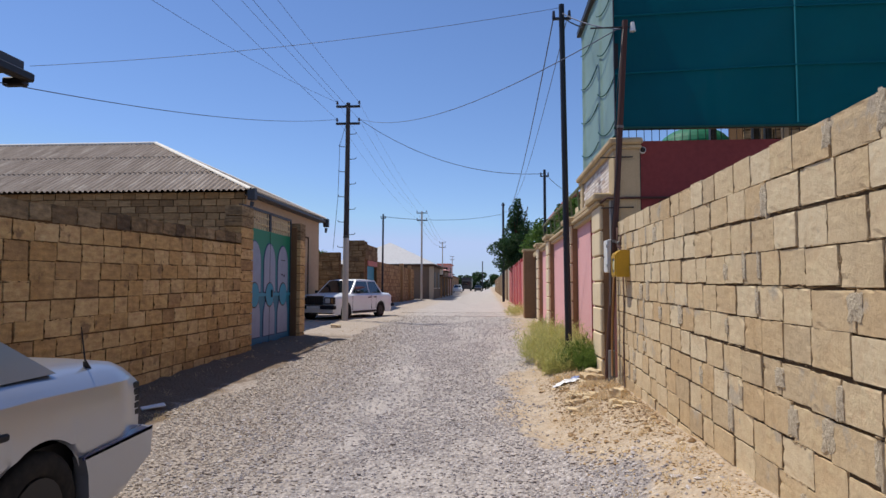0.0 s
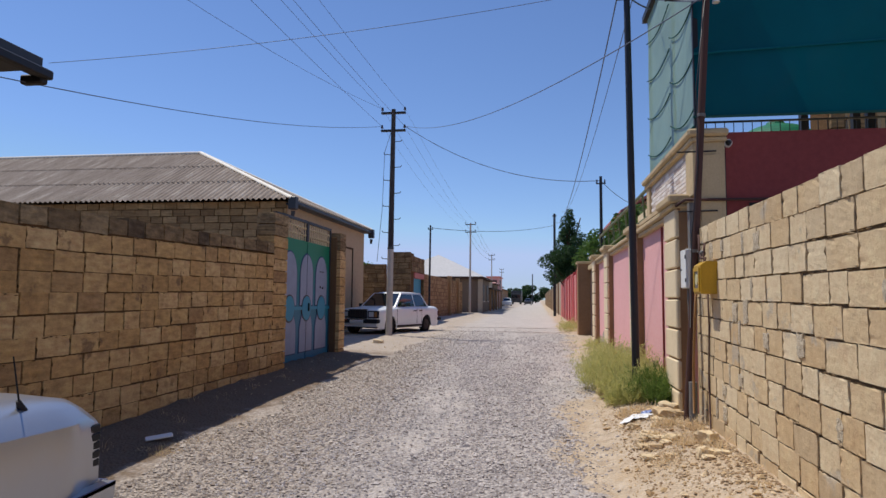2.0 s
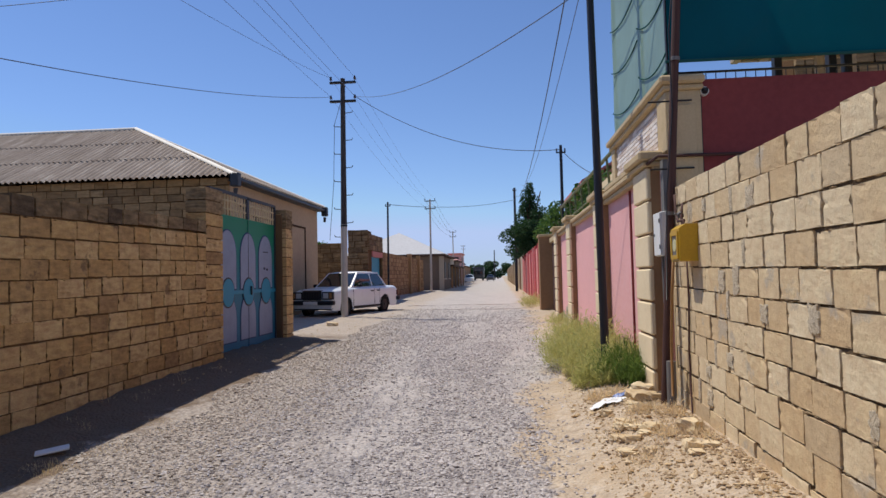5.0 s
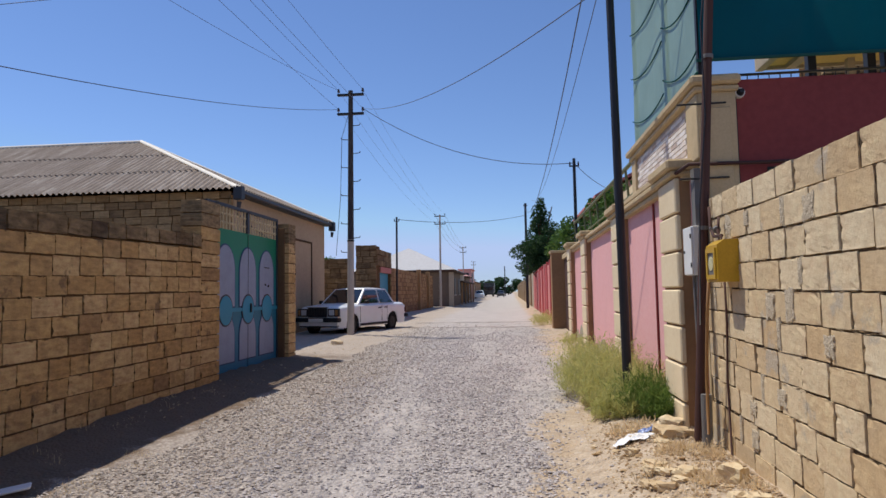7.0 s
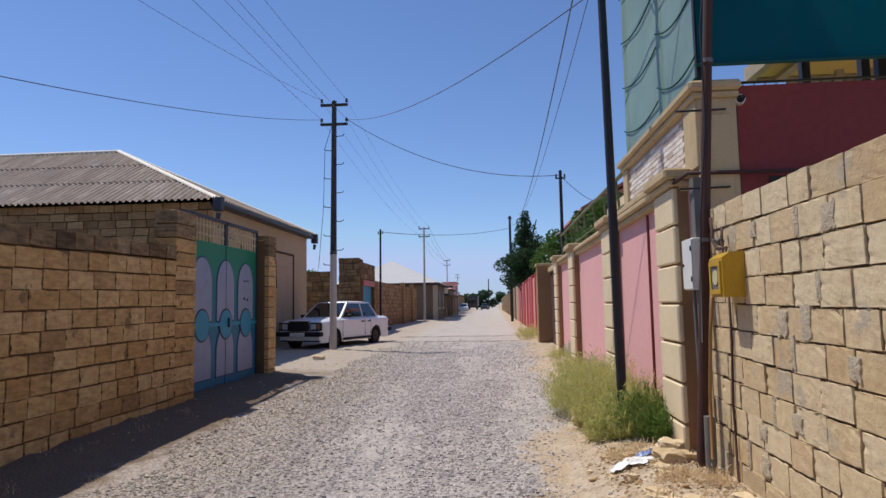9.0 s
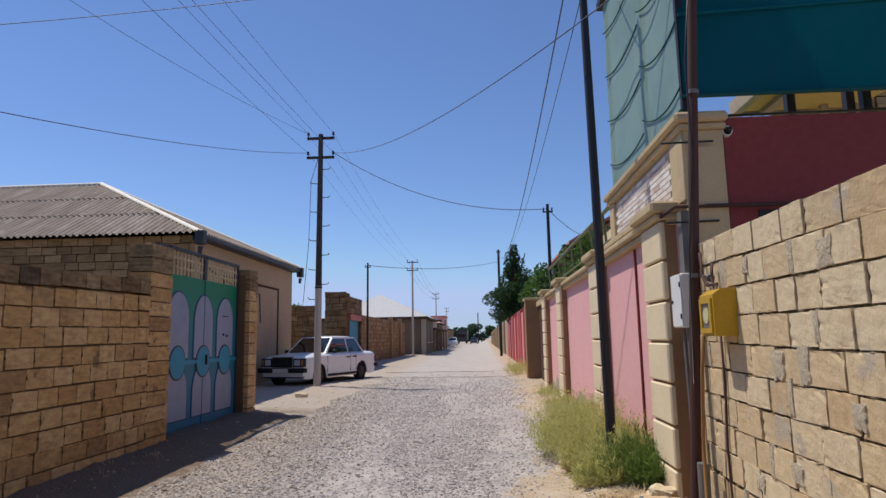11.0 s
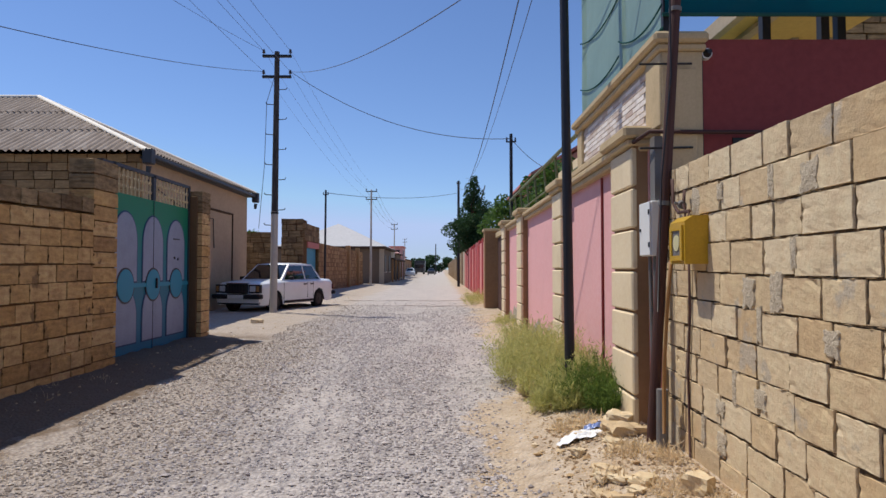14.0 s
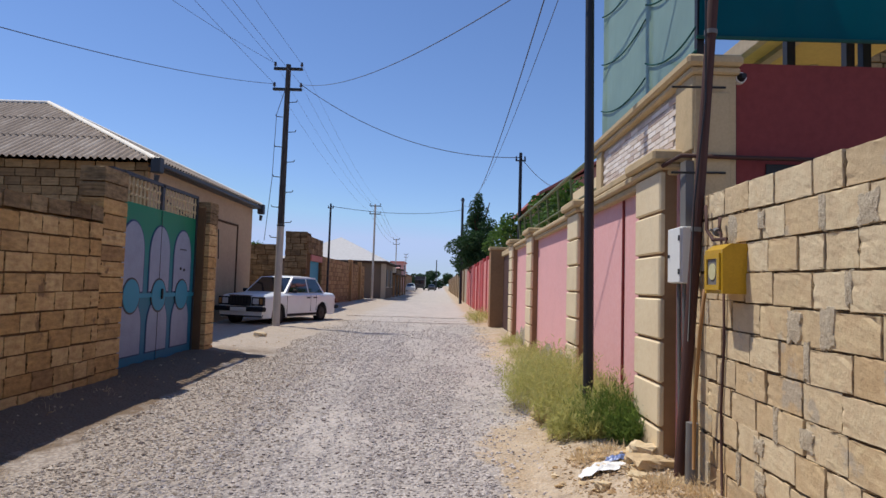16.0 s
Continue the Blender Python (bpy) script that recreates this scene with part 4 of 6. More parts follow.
post = thing("steel_post", (1.485, 7.49, 0.38), 0, "leaning brown steel pipe post carrying cables", "post")
part("pipe", rod(bmesh.new(), (0, 0, 0), (0.25, -0.07, 4.22), 0.037, 0.033, 14), M_PIPE_BROWN, post, smooth=False)
for z in (1.62, 2.95):
    f = z / 4.22
    part("clamp", rod(bmesh.new(), (0.25 * f, -0.07 * f, z), (0.25 * f + 0.002, -0.07 * f, z + 0.03), 0.042, n=14), M_PIPE_GREY, post)
part("insulator", rod(bmesh.new(), (0.33, -0.09, 4.08), (0.33, -0.09, 4.19), 0.035, 0.02, 10), M_WHITEBOX, post)
part("cross_rod", rod(bmesh.new(), (-0.15, -0.07, 4.14), (0.36, -0.08, 4.14), 0.01, n=6), M_BLACK, post)
tube("cable", [(0.03, -0.06, 0.9), (0.06, -0.075, 1.8), (0.13, -0.08, 2.5), (0.12, -0.10, 3.2), (0.22, -0.12, 4.1)], 0.006, M_BLACK, post)
sleeve = tagged(part("sleeve_pipe", rod(bmesh.new(), (1.50, 7.33, 0.30), (1.505, 7.33, 0.78), 0.038, n=16), M_PIPE_GREY), "grey sleeve pipe standing in the ground", "pipe")
gas = tagged(tube("gas_pipe", [(1.50, 7.30, 0.5), (1.502, 7.28, 0.95), (1.506, 7.22, 1.35), (1.51, 7.16, 1.62)], 0.012, M_PIPE_ORANGE), "orange gas pipe rising to the meter box", "pipe")
for pts in ([(1.55, 7.02, 1.87), (1.55, 7.03, 1.95), (1.57, 7.10, 1.97), (1.585, 7.12, 2.06)], [(1.54, 6.95, 1.87), (1.545, 6.95, 1.915), (1.56, 7.16, 1.925), (1.58, 7.30, 2.0), (1.585, 7.33, 2.16)]):
    tagged(tube("inlet_pipe", pts, 0.012, M_PIPE_BROWN), "rusty bent pipe above the meter box", "pipe", "inlet pipes")
tagged(part("pipe_valve", rod(rod(bmesh.new(), (1.565, 7.10, 1.965), (1.565, 7.13, 1.975), 0.026, n=10), (1.55, 7.115, 1.97), (1.52, 7.115, 1.985), 0.009, n=8), M_PIPE_GREY), "small grey valve on the gas pipe", "valve")

tagged(tube("wall_cable", [(1.60, 7.12, 0.38), (1.598, 7.13, 0.9), (1.602, 7.10, 1.3), (1.595, 7.09, 1.62)], 0.008, M_PIPE_BROWN), "black cable running down the block wall", "cable")
wbox = thing("switch_box", (1.522, 7.60, 1.66), 0, "white steel electric switch box", "electric box")
part("body", bmbox(0.012, 0.13, 0, 0.235, 0, 0.39, bevel=0.006), M_WHITEBOX, wbox)
door_ = part("door", bmbox(0, 0.01, 0.004, 0.231, 0.006, 0.384, bevel=0.003), M_WHITEBOX, wbox)
part("lock", rod(bmesh.new(), (0.002, 0.20, 0.19), (-0.01, 0.20, 0.19), 0.012, n=10), M_BLACK, door_)
for z in (0.08, 0.31):
    part("hinge", bmbox(-0.006, 0.004, 0.006, 0.024, z - 0.018, z + 0.018), M_BLACK, wbox)
for y in (0.08, 0.18):
    part("conduit", rod(bmesh.new(), (0.06, y, 0), (0.07, y - 0.03, -1.3), 0.014, n=8), M_PIPE_GREY, wbox)
part("riser", bmbox(0.06, 0.12, 0.06, 0.16, 0.39, 0.86), M_PIPE_GREY, wbox)

ybox = thing("gas_meter_box", (1.475, 6.84, 1.597), 0, "ochre yellow gas meter box with a small window", "meter box")
bmy = bmesh.new()
prism(bmy, [(0, 0), (0.168, 0), (0.168, 0.285), (0.05, 0.285), (0.0, 0.25)], lambda a, b: (a, 0, b), (0, 0.235, 0))
part("body", bmy, M_YELLOWBOX, ybox)
wf = bmesh.new()
for a, b, c, d in ((0.02, 0.215, 0.02, 0.05), (0.02, 0.215, 0.20, 0.23), (0.02, 0.05, 0.05, 0.20), (0.185, 0.215, 0.05, 0.20)):
    box(wf, -0.012, 0.0, a, b, c, d)
part("window_frame", wf, M_YELLOWBOX, ybox)
part("meter", bmbox(-0.004, 0.0, 0.05, 0.185, 0.05, 0.20), M_PIPE_GREY, ybox)
part("dial", rod(bmesh.new(), (-0.004, 0.118, 0.125), (-0.009, 0.118, 0.125), 0.048, n=18), M_GLASS_METER, ybox)
part("rear_flange", bmbox(0.142, 0.156, -0.012, 0.0, -0.01, 0.29), M_YELLOWBOX, ybox)

# ---- poles and cables ----
def wood_pole(base, top, label, concrete_to=2.78, pegs=True, arms=(0.12, 0.70)):
    base, top = Vector(base), Vector(top)
    p = thing("power_pole", base, 0, label, "power pole", "power poles")
    d = top - base
    at = lambda h: d * (h / d.z)
    if concrete_to:
        part("stub", rod(bmesh.new(), at(-0.3), at(concrete_to), 0.105, 0.098, 12), M_CONCRETE, p, "pale concrete stub")
        part("band", rod(bmesh.new(), at(concrete_to - 0.06), at(concrete_to - 0.01), 0.106, 0.106, 12), M_BLACK, p)
        part("shaft", rod(bmesh.new(), at(concrete_to - 0.05), d, 0.095, 0.07, 12), M_WOODPOLE, p)
    else:
        part("shaft", rod(bmesh.new(), at(-0.3), d, 0.085, 0.06, 10), M_CONCRETE, p)
    ends = []
    for drop in arms:
        a = part("cross_arm", bmbox(-0.40, 0.40, -0.05, 0.05, -0.03, 0.03), M_BLACK, p)
        a.location = at(d.z - drop)
        for sx in (-0.37, 0.37):
            pin = part("insulator", rod(rod(bmesh.new(), (sx, 0, 0.02), (sx, 0, 0.12), 0.012, n=6), (sx, 0, 0.09), (sx, 0, 0.19), 0.045, 0.028, 8), M_INSUL, a)
            ends.append(base + at(d.z - drop) + Vector((sx, 0, 0.15)))
    if pegs:
        for i in range(10):
            h = 2.4 + i * 0.42
            s = 1 if i % 2 else -1
            part("step_peg", rod(rod(bmesh.new(), at(h), at(h) + Vector((0.27 * s, 0, 0.02)), 0.012, n=6), at(h) + Vector((0.27 * s, 0, 0.02)), at(h) + Vector((0.29 * s, 0, 0.07)), 0.012, n=6), M_BLACK, p)
    return ends


P1 = wood_pole((-4.58, 20.6, 0.38), (-4.53, 20.6, 7.63), "weathered wooden power pole on a pale concrete stub")
tagged(tube("pole_cable", [(-4.54, 20.5, 7.0), (-4.78, 20.5, 6.2), (-4.83, 20.5, 4.4), (-5.0, 20.6, 2.7)], 0.008, M_WIRE), "thin cable hanging along the wooden pole", "cable")
P2 = wood_pole((-5.05, 48.6, 0.45), (-5.02, 48.6, 7.32), "distant wooden power pole with two cross arms", 0, False)
P3 = wood_pole((-5.75, 80.5, 0.4), (-5.75, 80.5, 7.2), "far wooden power pole with two cross arms", 0, False)
P4 = wood_pole((-6.9, 122, 0.4), (-6.9, 122, 7.4), "far wooden power pole with two cross arms", 0, False)
P0 = [Vector((-4.45 + sx, -9.0, z)) for z in (7.5, 6.9) for sx in (-0.37, 0.37)]


def cable(a, b, drop, r=0.009, n=28):
    return tagged(tube("overhead_cable", sag(a, b, drop, n), r, M_WIRE), "thin black overhead cable across the sky", "cable", "overhead cables")


for a, b in zip(P1, P0):
    cable(a, b, 0.35, 0.0045)
for a, b in zip(P1, P2):
    cable(a, b, 0.4, 0.0035)
for a, b in zip(P2, P3):
    cable(a, b, 0.5, 0.009, 12)


def steel_pole(base, top, r, label):
    p = thing("steel_pole", base, 0, label, "pole", "steel poles")
    d = Vector(top) - Vector(base)
    part("shaft", rod(bmesh.new(), d * (-0.3 / d.z), d, r, r * 0.8, 14), M_POLE_DARK, p)
    part("cross_bar", bmbox(d.x - 0.13, d.x + 0.13, d.y - 0.02, d.y + 0.02, d.z - 0.22, d.z - 0.19), M_BLACK, p)
    for sx in (-0.11, 0.11):
        part("insulator", rod(bmesh.new(), (d.x + sx, d.y, d.z - 0.19), (d.x + sx, d.y, d.z - 0.09), 0.025, 0.018, 8), M_INSUL, p)
    return Vector(top) - Vector((0, 0, 0.12))


S1 = steel_pole((1.235, 8.98, 0.42), (1.185, 8.98, 5.52), 0.048, "dark steel utility pole standing in weeds")
S2 = steel_pole((1.84, 19.3, 0.4), (1.84, 19.3, 5.05), 0.05, "dark steel pole behind the railing")
S3 = steel_pole((1.2, 46, 0.4), (1.2, 46, 7.6), 0.10, "dark steel pole beside the street fence")
steel_pole((-1.5, 168, 0.4), (-1.5, 168, 8.2), 0.16, "dark pole at the far end of the street")
S4 = steel_pole((-5.28, 32.0, 0.45), (-5.25, 32.0, 5.2), 0.055, "thin dark steel pole by a brick wall")
cable(P1[3], S2, 0.55, 0.010)
cable(P1[3], (1.68, 7.42, 4.52), 0.5, 0.0065)
cable(S1 + Vector((-0.1, 0, 0)), S3 + Vector((-0.1, 0, 0)), 1.5, 0.009)
cable(S1 + Vector((0.1, 0, 0)), S3 + Vector((0.5, 0, 0.3)), 0.9, 0.006)
cable(S4, S3 - Vector((0, 0, 0.7)), 0.3, 0.014)
cable(P1[2], (-6.4, 7.5, 4.15), 0.25, 0.007)
cable((-6.1, 8.1, 4.5), S1 + Vector((0, 0, 0.08)), 0.12, 0.0035)
cable(P1[0], (-8.8, 0.0, 8.2), 0.7, 0.0045)
cable(S1, (1.68, 7.42, 4.5), 0.05, 0.008)
cable(S1 + Vector((0, 0, -0.05)), (1.55, 9.5, 5.4), 0.02, 0.010)
cable(S2, (3.2, 22, 4.6), 0.1, 0.008)

# ---- far left side of the street ----
low_wall = tagged(part("wall_low", bmbox(-10.5, -6.4, 27.4, 27.7, 0, 3.0), M_MORTAR_L), "low dark limestone block wall", "wall", kind="structure")
lay_blocks(low_wall, BLOCKS_D, 0.0, 90, 0.0, 4.0, 0.4, 3.0, 0.2, (0.36, 0.44), 0.12, (-6.4, 27.34, 0), 0.02, 31, keep=lambda u, z: True)
gatehouse = thing("block_gateway", (0, 0, 0), 0, "rough limestone gateway with a blue door", "gateway")
gcore = part("core", bmbox(-6.5, -5.65, 29.06, 29.9, 0.2, 3.62), M_MORTAR_L, gatehouse)
lay_blocks(gcore, BLOCKS_D, 0.0, 90, 0.0, 0.9, 0.4, 3.66, 0.26, (0.35, 0.5), 0.14, (-5.62, 29.0, 0), 0.025, 33)
gs = part("parapet", bmbox(-5.95, -5.63, 29.9, 32.3, 2.75, 3.5), M_MORTAR_L, gatehouse)
lay_blocks(gs, BLOCKS_D, 0.0, 180, -32.3, -29.1, 2.78, 3.5, 0.24, (0.35, 0.5), 0.14, (-5.58, 0, 0), 0.02, 35)
part("lintel", bmbox(-5.9, -5.60, 29.9, 32.3, 2.5, 2.748), M_REDROOF, gatehouse)
part("door", bmbox(-5.85, -5.75, 29.95, 32.2, 0.4, 2.498), M_GATECIRC, gatehouse)
long_wall = tagged(part("wall_brick", bmbox(-5.9, -5.64, 32.3, 48.5, 0, 2.80), M_MORTAR_L), "brown limestone street wall", "wall", kind="structure")
rr = random.Random(41)
joined = bmesh.new()
for r in range(11):
    y = 32.3 - rr.random() * 0.3
    while y < 48.4:
        ln = rr.uniform(0.36, 0.5)
        box(joined, -5.66, -5.60 + rr.uniform(-0.008, 0.008), max(y, 32.3), min(y + ln - 0.025, 48.4), 0.42 + r * 0.217, 0.42 + r * 0.217 + 0.195)
        y += ln
M_BLOCK_FAR = stone_mat("limestone_brown_far", lin(136, 102, 68), lin(156, 120, 82), lin(174, 138, 96))
tagged(part("blocks_far", joined, M_BLOCK_FAR, long_wall), kind="stuff")
for y in (41.0, 45.2):
    part("pier", bmbox(-5.7, -5.45, y, y + 0.35, 0.3, 3.0), M_BLOCK_FAR, long_wall)
M_DKWOOD = paint_mat("dark_weathered_timber", lin(84, 66, 54), 0.9, 0.15, 0.5, 1.2)


def far_house(name, x0, x1, y0, y1, h, wallm, roofm, peak, label, wins=3):
    t = thing(name, (x1, y0, 0.4), 0, label, "house")
    part("wall", bmbox(x0 - x1, 0, 0, y1 - y0, -0.2, h), wallm, t)
    b = bmesh.new()
    w, l = x0 - x1, y1 - y0
    e = 0.35
    lo = [b.verts.new(v) for v in ((w - e, -e, h), (e, -e, h), (e, l + e, h), (w - e, l + e, h))]
    s = min(abs(w), l) * 0.45
    hi = [b.verts.new(v) for v in ((w / 2, s, h + peak), (w / 2, l - s, h + peak))]
    for f in ((lo[0], lo[1], hi[0]), (lo[1], lo[2], hi[1], hi[0]), (lo[2], lo[3], hi[1]), (lo[3], lo[0], hi[0], hi[1]), (lo[3], lo[2], lo[1], lo[0])):
        b.faces.new(f)
    part("roof", b, roofm, t)
    part("eave_board", bmbox(w - e, e + 0.01, -e - 0.01, l + e, h - 0.14, h - 0.002), M_DKWOOD, t)
    for i in range(wins):
        y = (i + 0.5) * l / wins
        wdw = part("window", bmbox(-0.03, 0.03, y - 0.6, y + 0.6, 1.0, 2.3), M_BLACK, t)
        part("sill", bmbox(0.0, 0.1, y - 0.7, y + 0.7, 0.92, 0.998), M_CONCRETE, wdw)
    return t


flat_house = far_house("flat_roof_house", -16.0, -4.35, 50.6, 58.0, 2.85, M_FARWALL, M_DKWOOD, 0.12, "grey-brown street house with a flat roof edge", 2)
part("corner_pier", bmbox(-0.27, 0.07, -0.15, 0.2, -0.2, 2.8), M_GREYFENCE, flat_house)
far_house("big_pale_roof_house", -15.5, -5.7, 64, 79, 3.4, M_GREYFENCE, M_PALEROOF, 2.5, "large house with a pale cream hip roof")
far_house("pink_roof_house", -8.8, -5.6, 82, 90, 3.2, M_FARWALL, M_PINKROOF, 1.0, "low house with a faded pink sheet roof")
upper = thing("pink_upper_house", (-5.5, 92.0, 0.4), 0, "narrow two-storey pink house with a dark window", "house")
part("wall", bmbox(-1.7, 0, 0, 6, 0, 4.3), M_GABLE, upper)
part("roof", bmbox(-1.9, 0.2, -0.25, 6.2, 4.302, 4.45, bevel=0.02), M_REDROOF, upper)
part("window", bmbox(-1.5, -0.35, -0.04, 0.02, 2.5, 3.9), M_BLACK, upper)
part("window", bmbox(-0.02, 0.04, 1.0, 3.0, 2.5, 3.9), M_BLACK, upper)
far_house("red_roof_building", -13.0, -6.6, 100, 118, 3.4, M_GREYFENCE, M_REDROOF, 1.5, "pale building with a red hip roof")
far_house("far_low_house", -16.0, -7.0, 125, 150, 3.2, M_BROWNPLASTER, M_REDROOF, 1.4, "low far house with a red roof")
shed = thing("timber_canopy", (-4.9, 58.6, 0.4), 0, "dark timber canopy on posts by the street", "canopy")
part("roof", bmbox(-0.28, 0.8, 0, 17, 2.05, 2.2), M_DKWOOD, shed)
# back wall coloured near black for the deep shade under the canopy
part("back_wall", bmbox(-0.28, 0.1, 0, 17, -0.1, 2.048), paint_mat("canopy_back_shade", lin(52, 44, 40), 0.8, 0.2, 0.4, 1.0), shed)
for i in range(5):
    part("post", bmbox(0.55, 0.72, 0.1 + i * 4.1, 0.3 + i * 4.1, -0.1, 2.048), M_BROWNPLASTER, shed)

# ---- far right side: red fence, grey fence ----
fence = thing("red_fence", (1.60, 22.9, 0.38), 0, "pink and red painted street fence with red posts", "fence")
part("panel", bmbox(0.05, 0.17, 0, 2.4, -0.1, 2.25), M_PINKFENCE, fence)
for i in range(10):
    y = 2.4 + i * 2.18
    part("post", bmbox(0.01, 0.2, y, y + 0.30, -0.1, 2.40, bevel=0.02), M_REDPAINT if i % 3 else M_PINKFENCE, fence, "red painted post")
    part("panel", bmbox(0.05, 0.16, y + 0.30, y + 2.18, -0.1, 2.25), M_REDPAINT if i in (2, 3, 5) else M_PINKFENCE, fence)
gfence = thing("grey_fence", (1.62, 47.2, 0.38), 0, "long pale grey plastered street fence", "fence")
for i in range(24):
    part("panel", bmbox(0.03, 0.2, i * 4.2, i * 4.2 + 3.8, -0.2, 2.3 + 0.3 * ((i * 7) % 3 == 0)), M_GREYFENCE, gfence)
    part("post", bmbox(-0.06, 0.26, i * 4.2 + 3.8, i * 4.2 + 4.2, -0.2, 2.5), M_CREAM_S if i % 2 else M_BROWNPLASTER, gfence)


# ---- plants ----
def leaf_cloud(name, blobs, count, size, material, parent, seed, droop=0.3, label=""):
    rnd = np.random.RandomState(seed)
    verts, faces = [], []
    wts = np.array([b[3] ** 2 for b in blobs])
    wts = wts / wts.sum()
    for i in range(count):
        bx, by, bz, br, bh = blobs[rnd.choice(len(blobs), p=wts)]
        d = rnd.normal(size=3)
        d /= np.linalg.norm(d)
        rad = rnd.uniform(0.45, 1.05) ** 0.6
        c = np.array((bx, by, bz)) + d * rad * np.array((br, br, bh))
        a = rnd.normal(size=3)
        a[2] = a[2] * 0.5 - droop
        a /= np.linalg.norm(a)
        b = np.cross(a, rnd.normal(size=3))
        b /= np.linalg.norm(b)
        s = size * rnd.uniform(0.6, 1.3)
        k = len(verts)
        verts += [tuple(c - a * s), tuple(c + b * s * 0.42), tuple(c + a * s), tuple(c - b * s * 0.42)]
        faces.append((k, k + 1, k + 2, k + 3))
    return raw(name, verts, faces, material, parent, label)


def tree(name, loc, blobs, count, size, material, label, seed, trunk_r=0.14):
    t = thing(name, loc, 0, label, "tree")
    top = max(b[2] for b in blobs)
    tb = bmesh.new()
    rod(tb, (0, 0, -0.2), (0.05, 0, top * 0.55), trunk_r, trunk_r * 0.6, 10)
    rod(tb, (0.05, 0, top * 0.55), (blobs[0][0], blobs[0][1], top), trunk_r * 0.6, 0.03, 8)
    for b in blobs:
        rod(tb, (0.03, 0, max(0.5, b[2] * 0.6)), (b[0], b[1], b[2]), trunk_r * 0.35, 0.015, 6)
    part("trunk", tb, M_BARK, t)
    leaf_cloud("crown", blobs, count, size, material, t, seed)
    return t


rb_ = random.Random(2)
pine_blobs = [(0.0 + rb_.uniform(-1, 1) * w * 0.85, rb_.uniform(-1, 1) * w, z, 0.6 * w * 0.8 + 0.22, 0.5) for z, w in ((2.7, 1.1), (2.9, 1.35), (3.2, 1.4), (3.5, 1.35), (3.8, 1.3), (4.1, 1.2), (4.5, 1.0), (4.9, 0.85), (5.3, 0.7), (5.7, 0.5), (6.1, 0.3), (6.5, 0.15)) for _ in range(3)]
tree("pine_tree", (1.95, 42.0, 0.4), pine_blobs, 17000, 0.088, M_LEAF_D, "dark green bushy pine leaning over the fence", 3, 0.16)
tree("fig_tree", (2.75, 22.5, 0.4), [(rb_.uniform(-0.6, 0.9), y, 2.75 + rb_.uniform(-0.2, 0.8), 0.6, 0.5) for y in np.arange(-3.5, 9, 0.8)], 5200, 0.10, M_LEAF, "leafy green fig tree behind the street wall", 5)
tree("grape_vine", (2.35, 14.2, 0.4), [(rb_.uniform(-0.25, 0.6), y, 2.55 + rb_.uniform(-0.25, 0.25), 0.42, 0.28) for y in np.arange(-0.4, 4.0, 0.55)], 2600, 0.075, M_LEAF, "green grape vine over the wall railing", 6, 0.05)
tree("roadside_tree", (2.6, 60, 0.4), [(rb_.uniform(-1.2, 1), rb_.uniform(-2, 2), 2.8 + rb_.uniform(-0.5, 1), 1.1, 0.8) for _ in range(8)], 2500, 0.2, M_LEAF_D, "dusty green tree behind the far fence", 7)
tree("distant_tree", (-1.0, 230, 0.4), [(rb_.uniform(-11, 4), rb_.uniform(-3, 3), 3.0 + rb_.uniform(-2, 2.6), 1.9, 1.2) for _ in range(26)], 5000, 0.5, M_LEAF_D, "dark trees at the end of the street", 8, 0.3)
tree("house_tree", (-8.2, 27.5, 0.4), [(rb_.uniform(-0.5, 1.2), rb_.uniform(-0.5, 0.5), 2.2 + rb_.uniform(-0.2, 0.3), 0.3, 0.28) for _ in range(4)], 500, 0.08, M_LEAF, "small green tree behind the low wall", 9, 0.08)


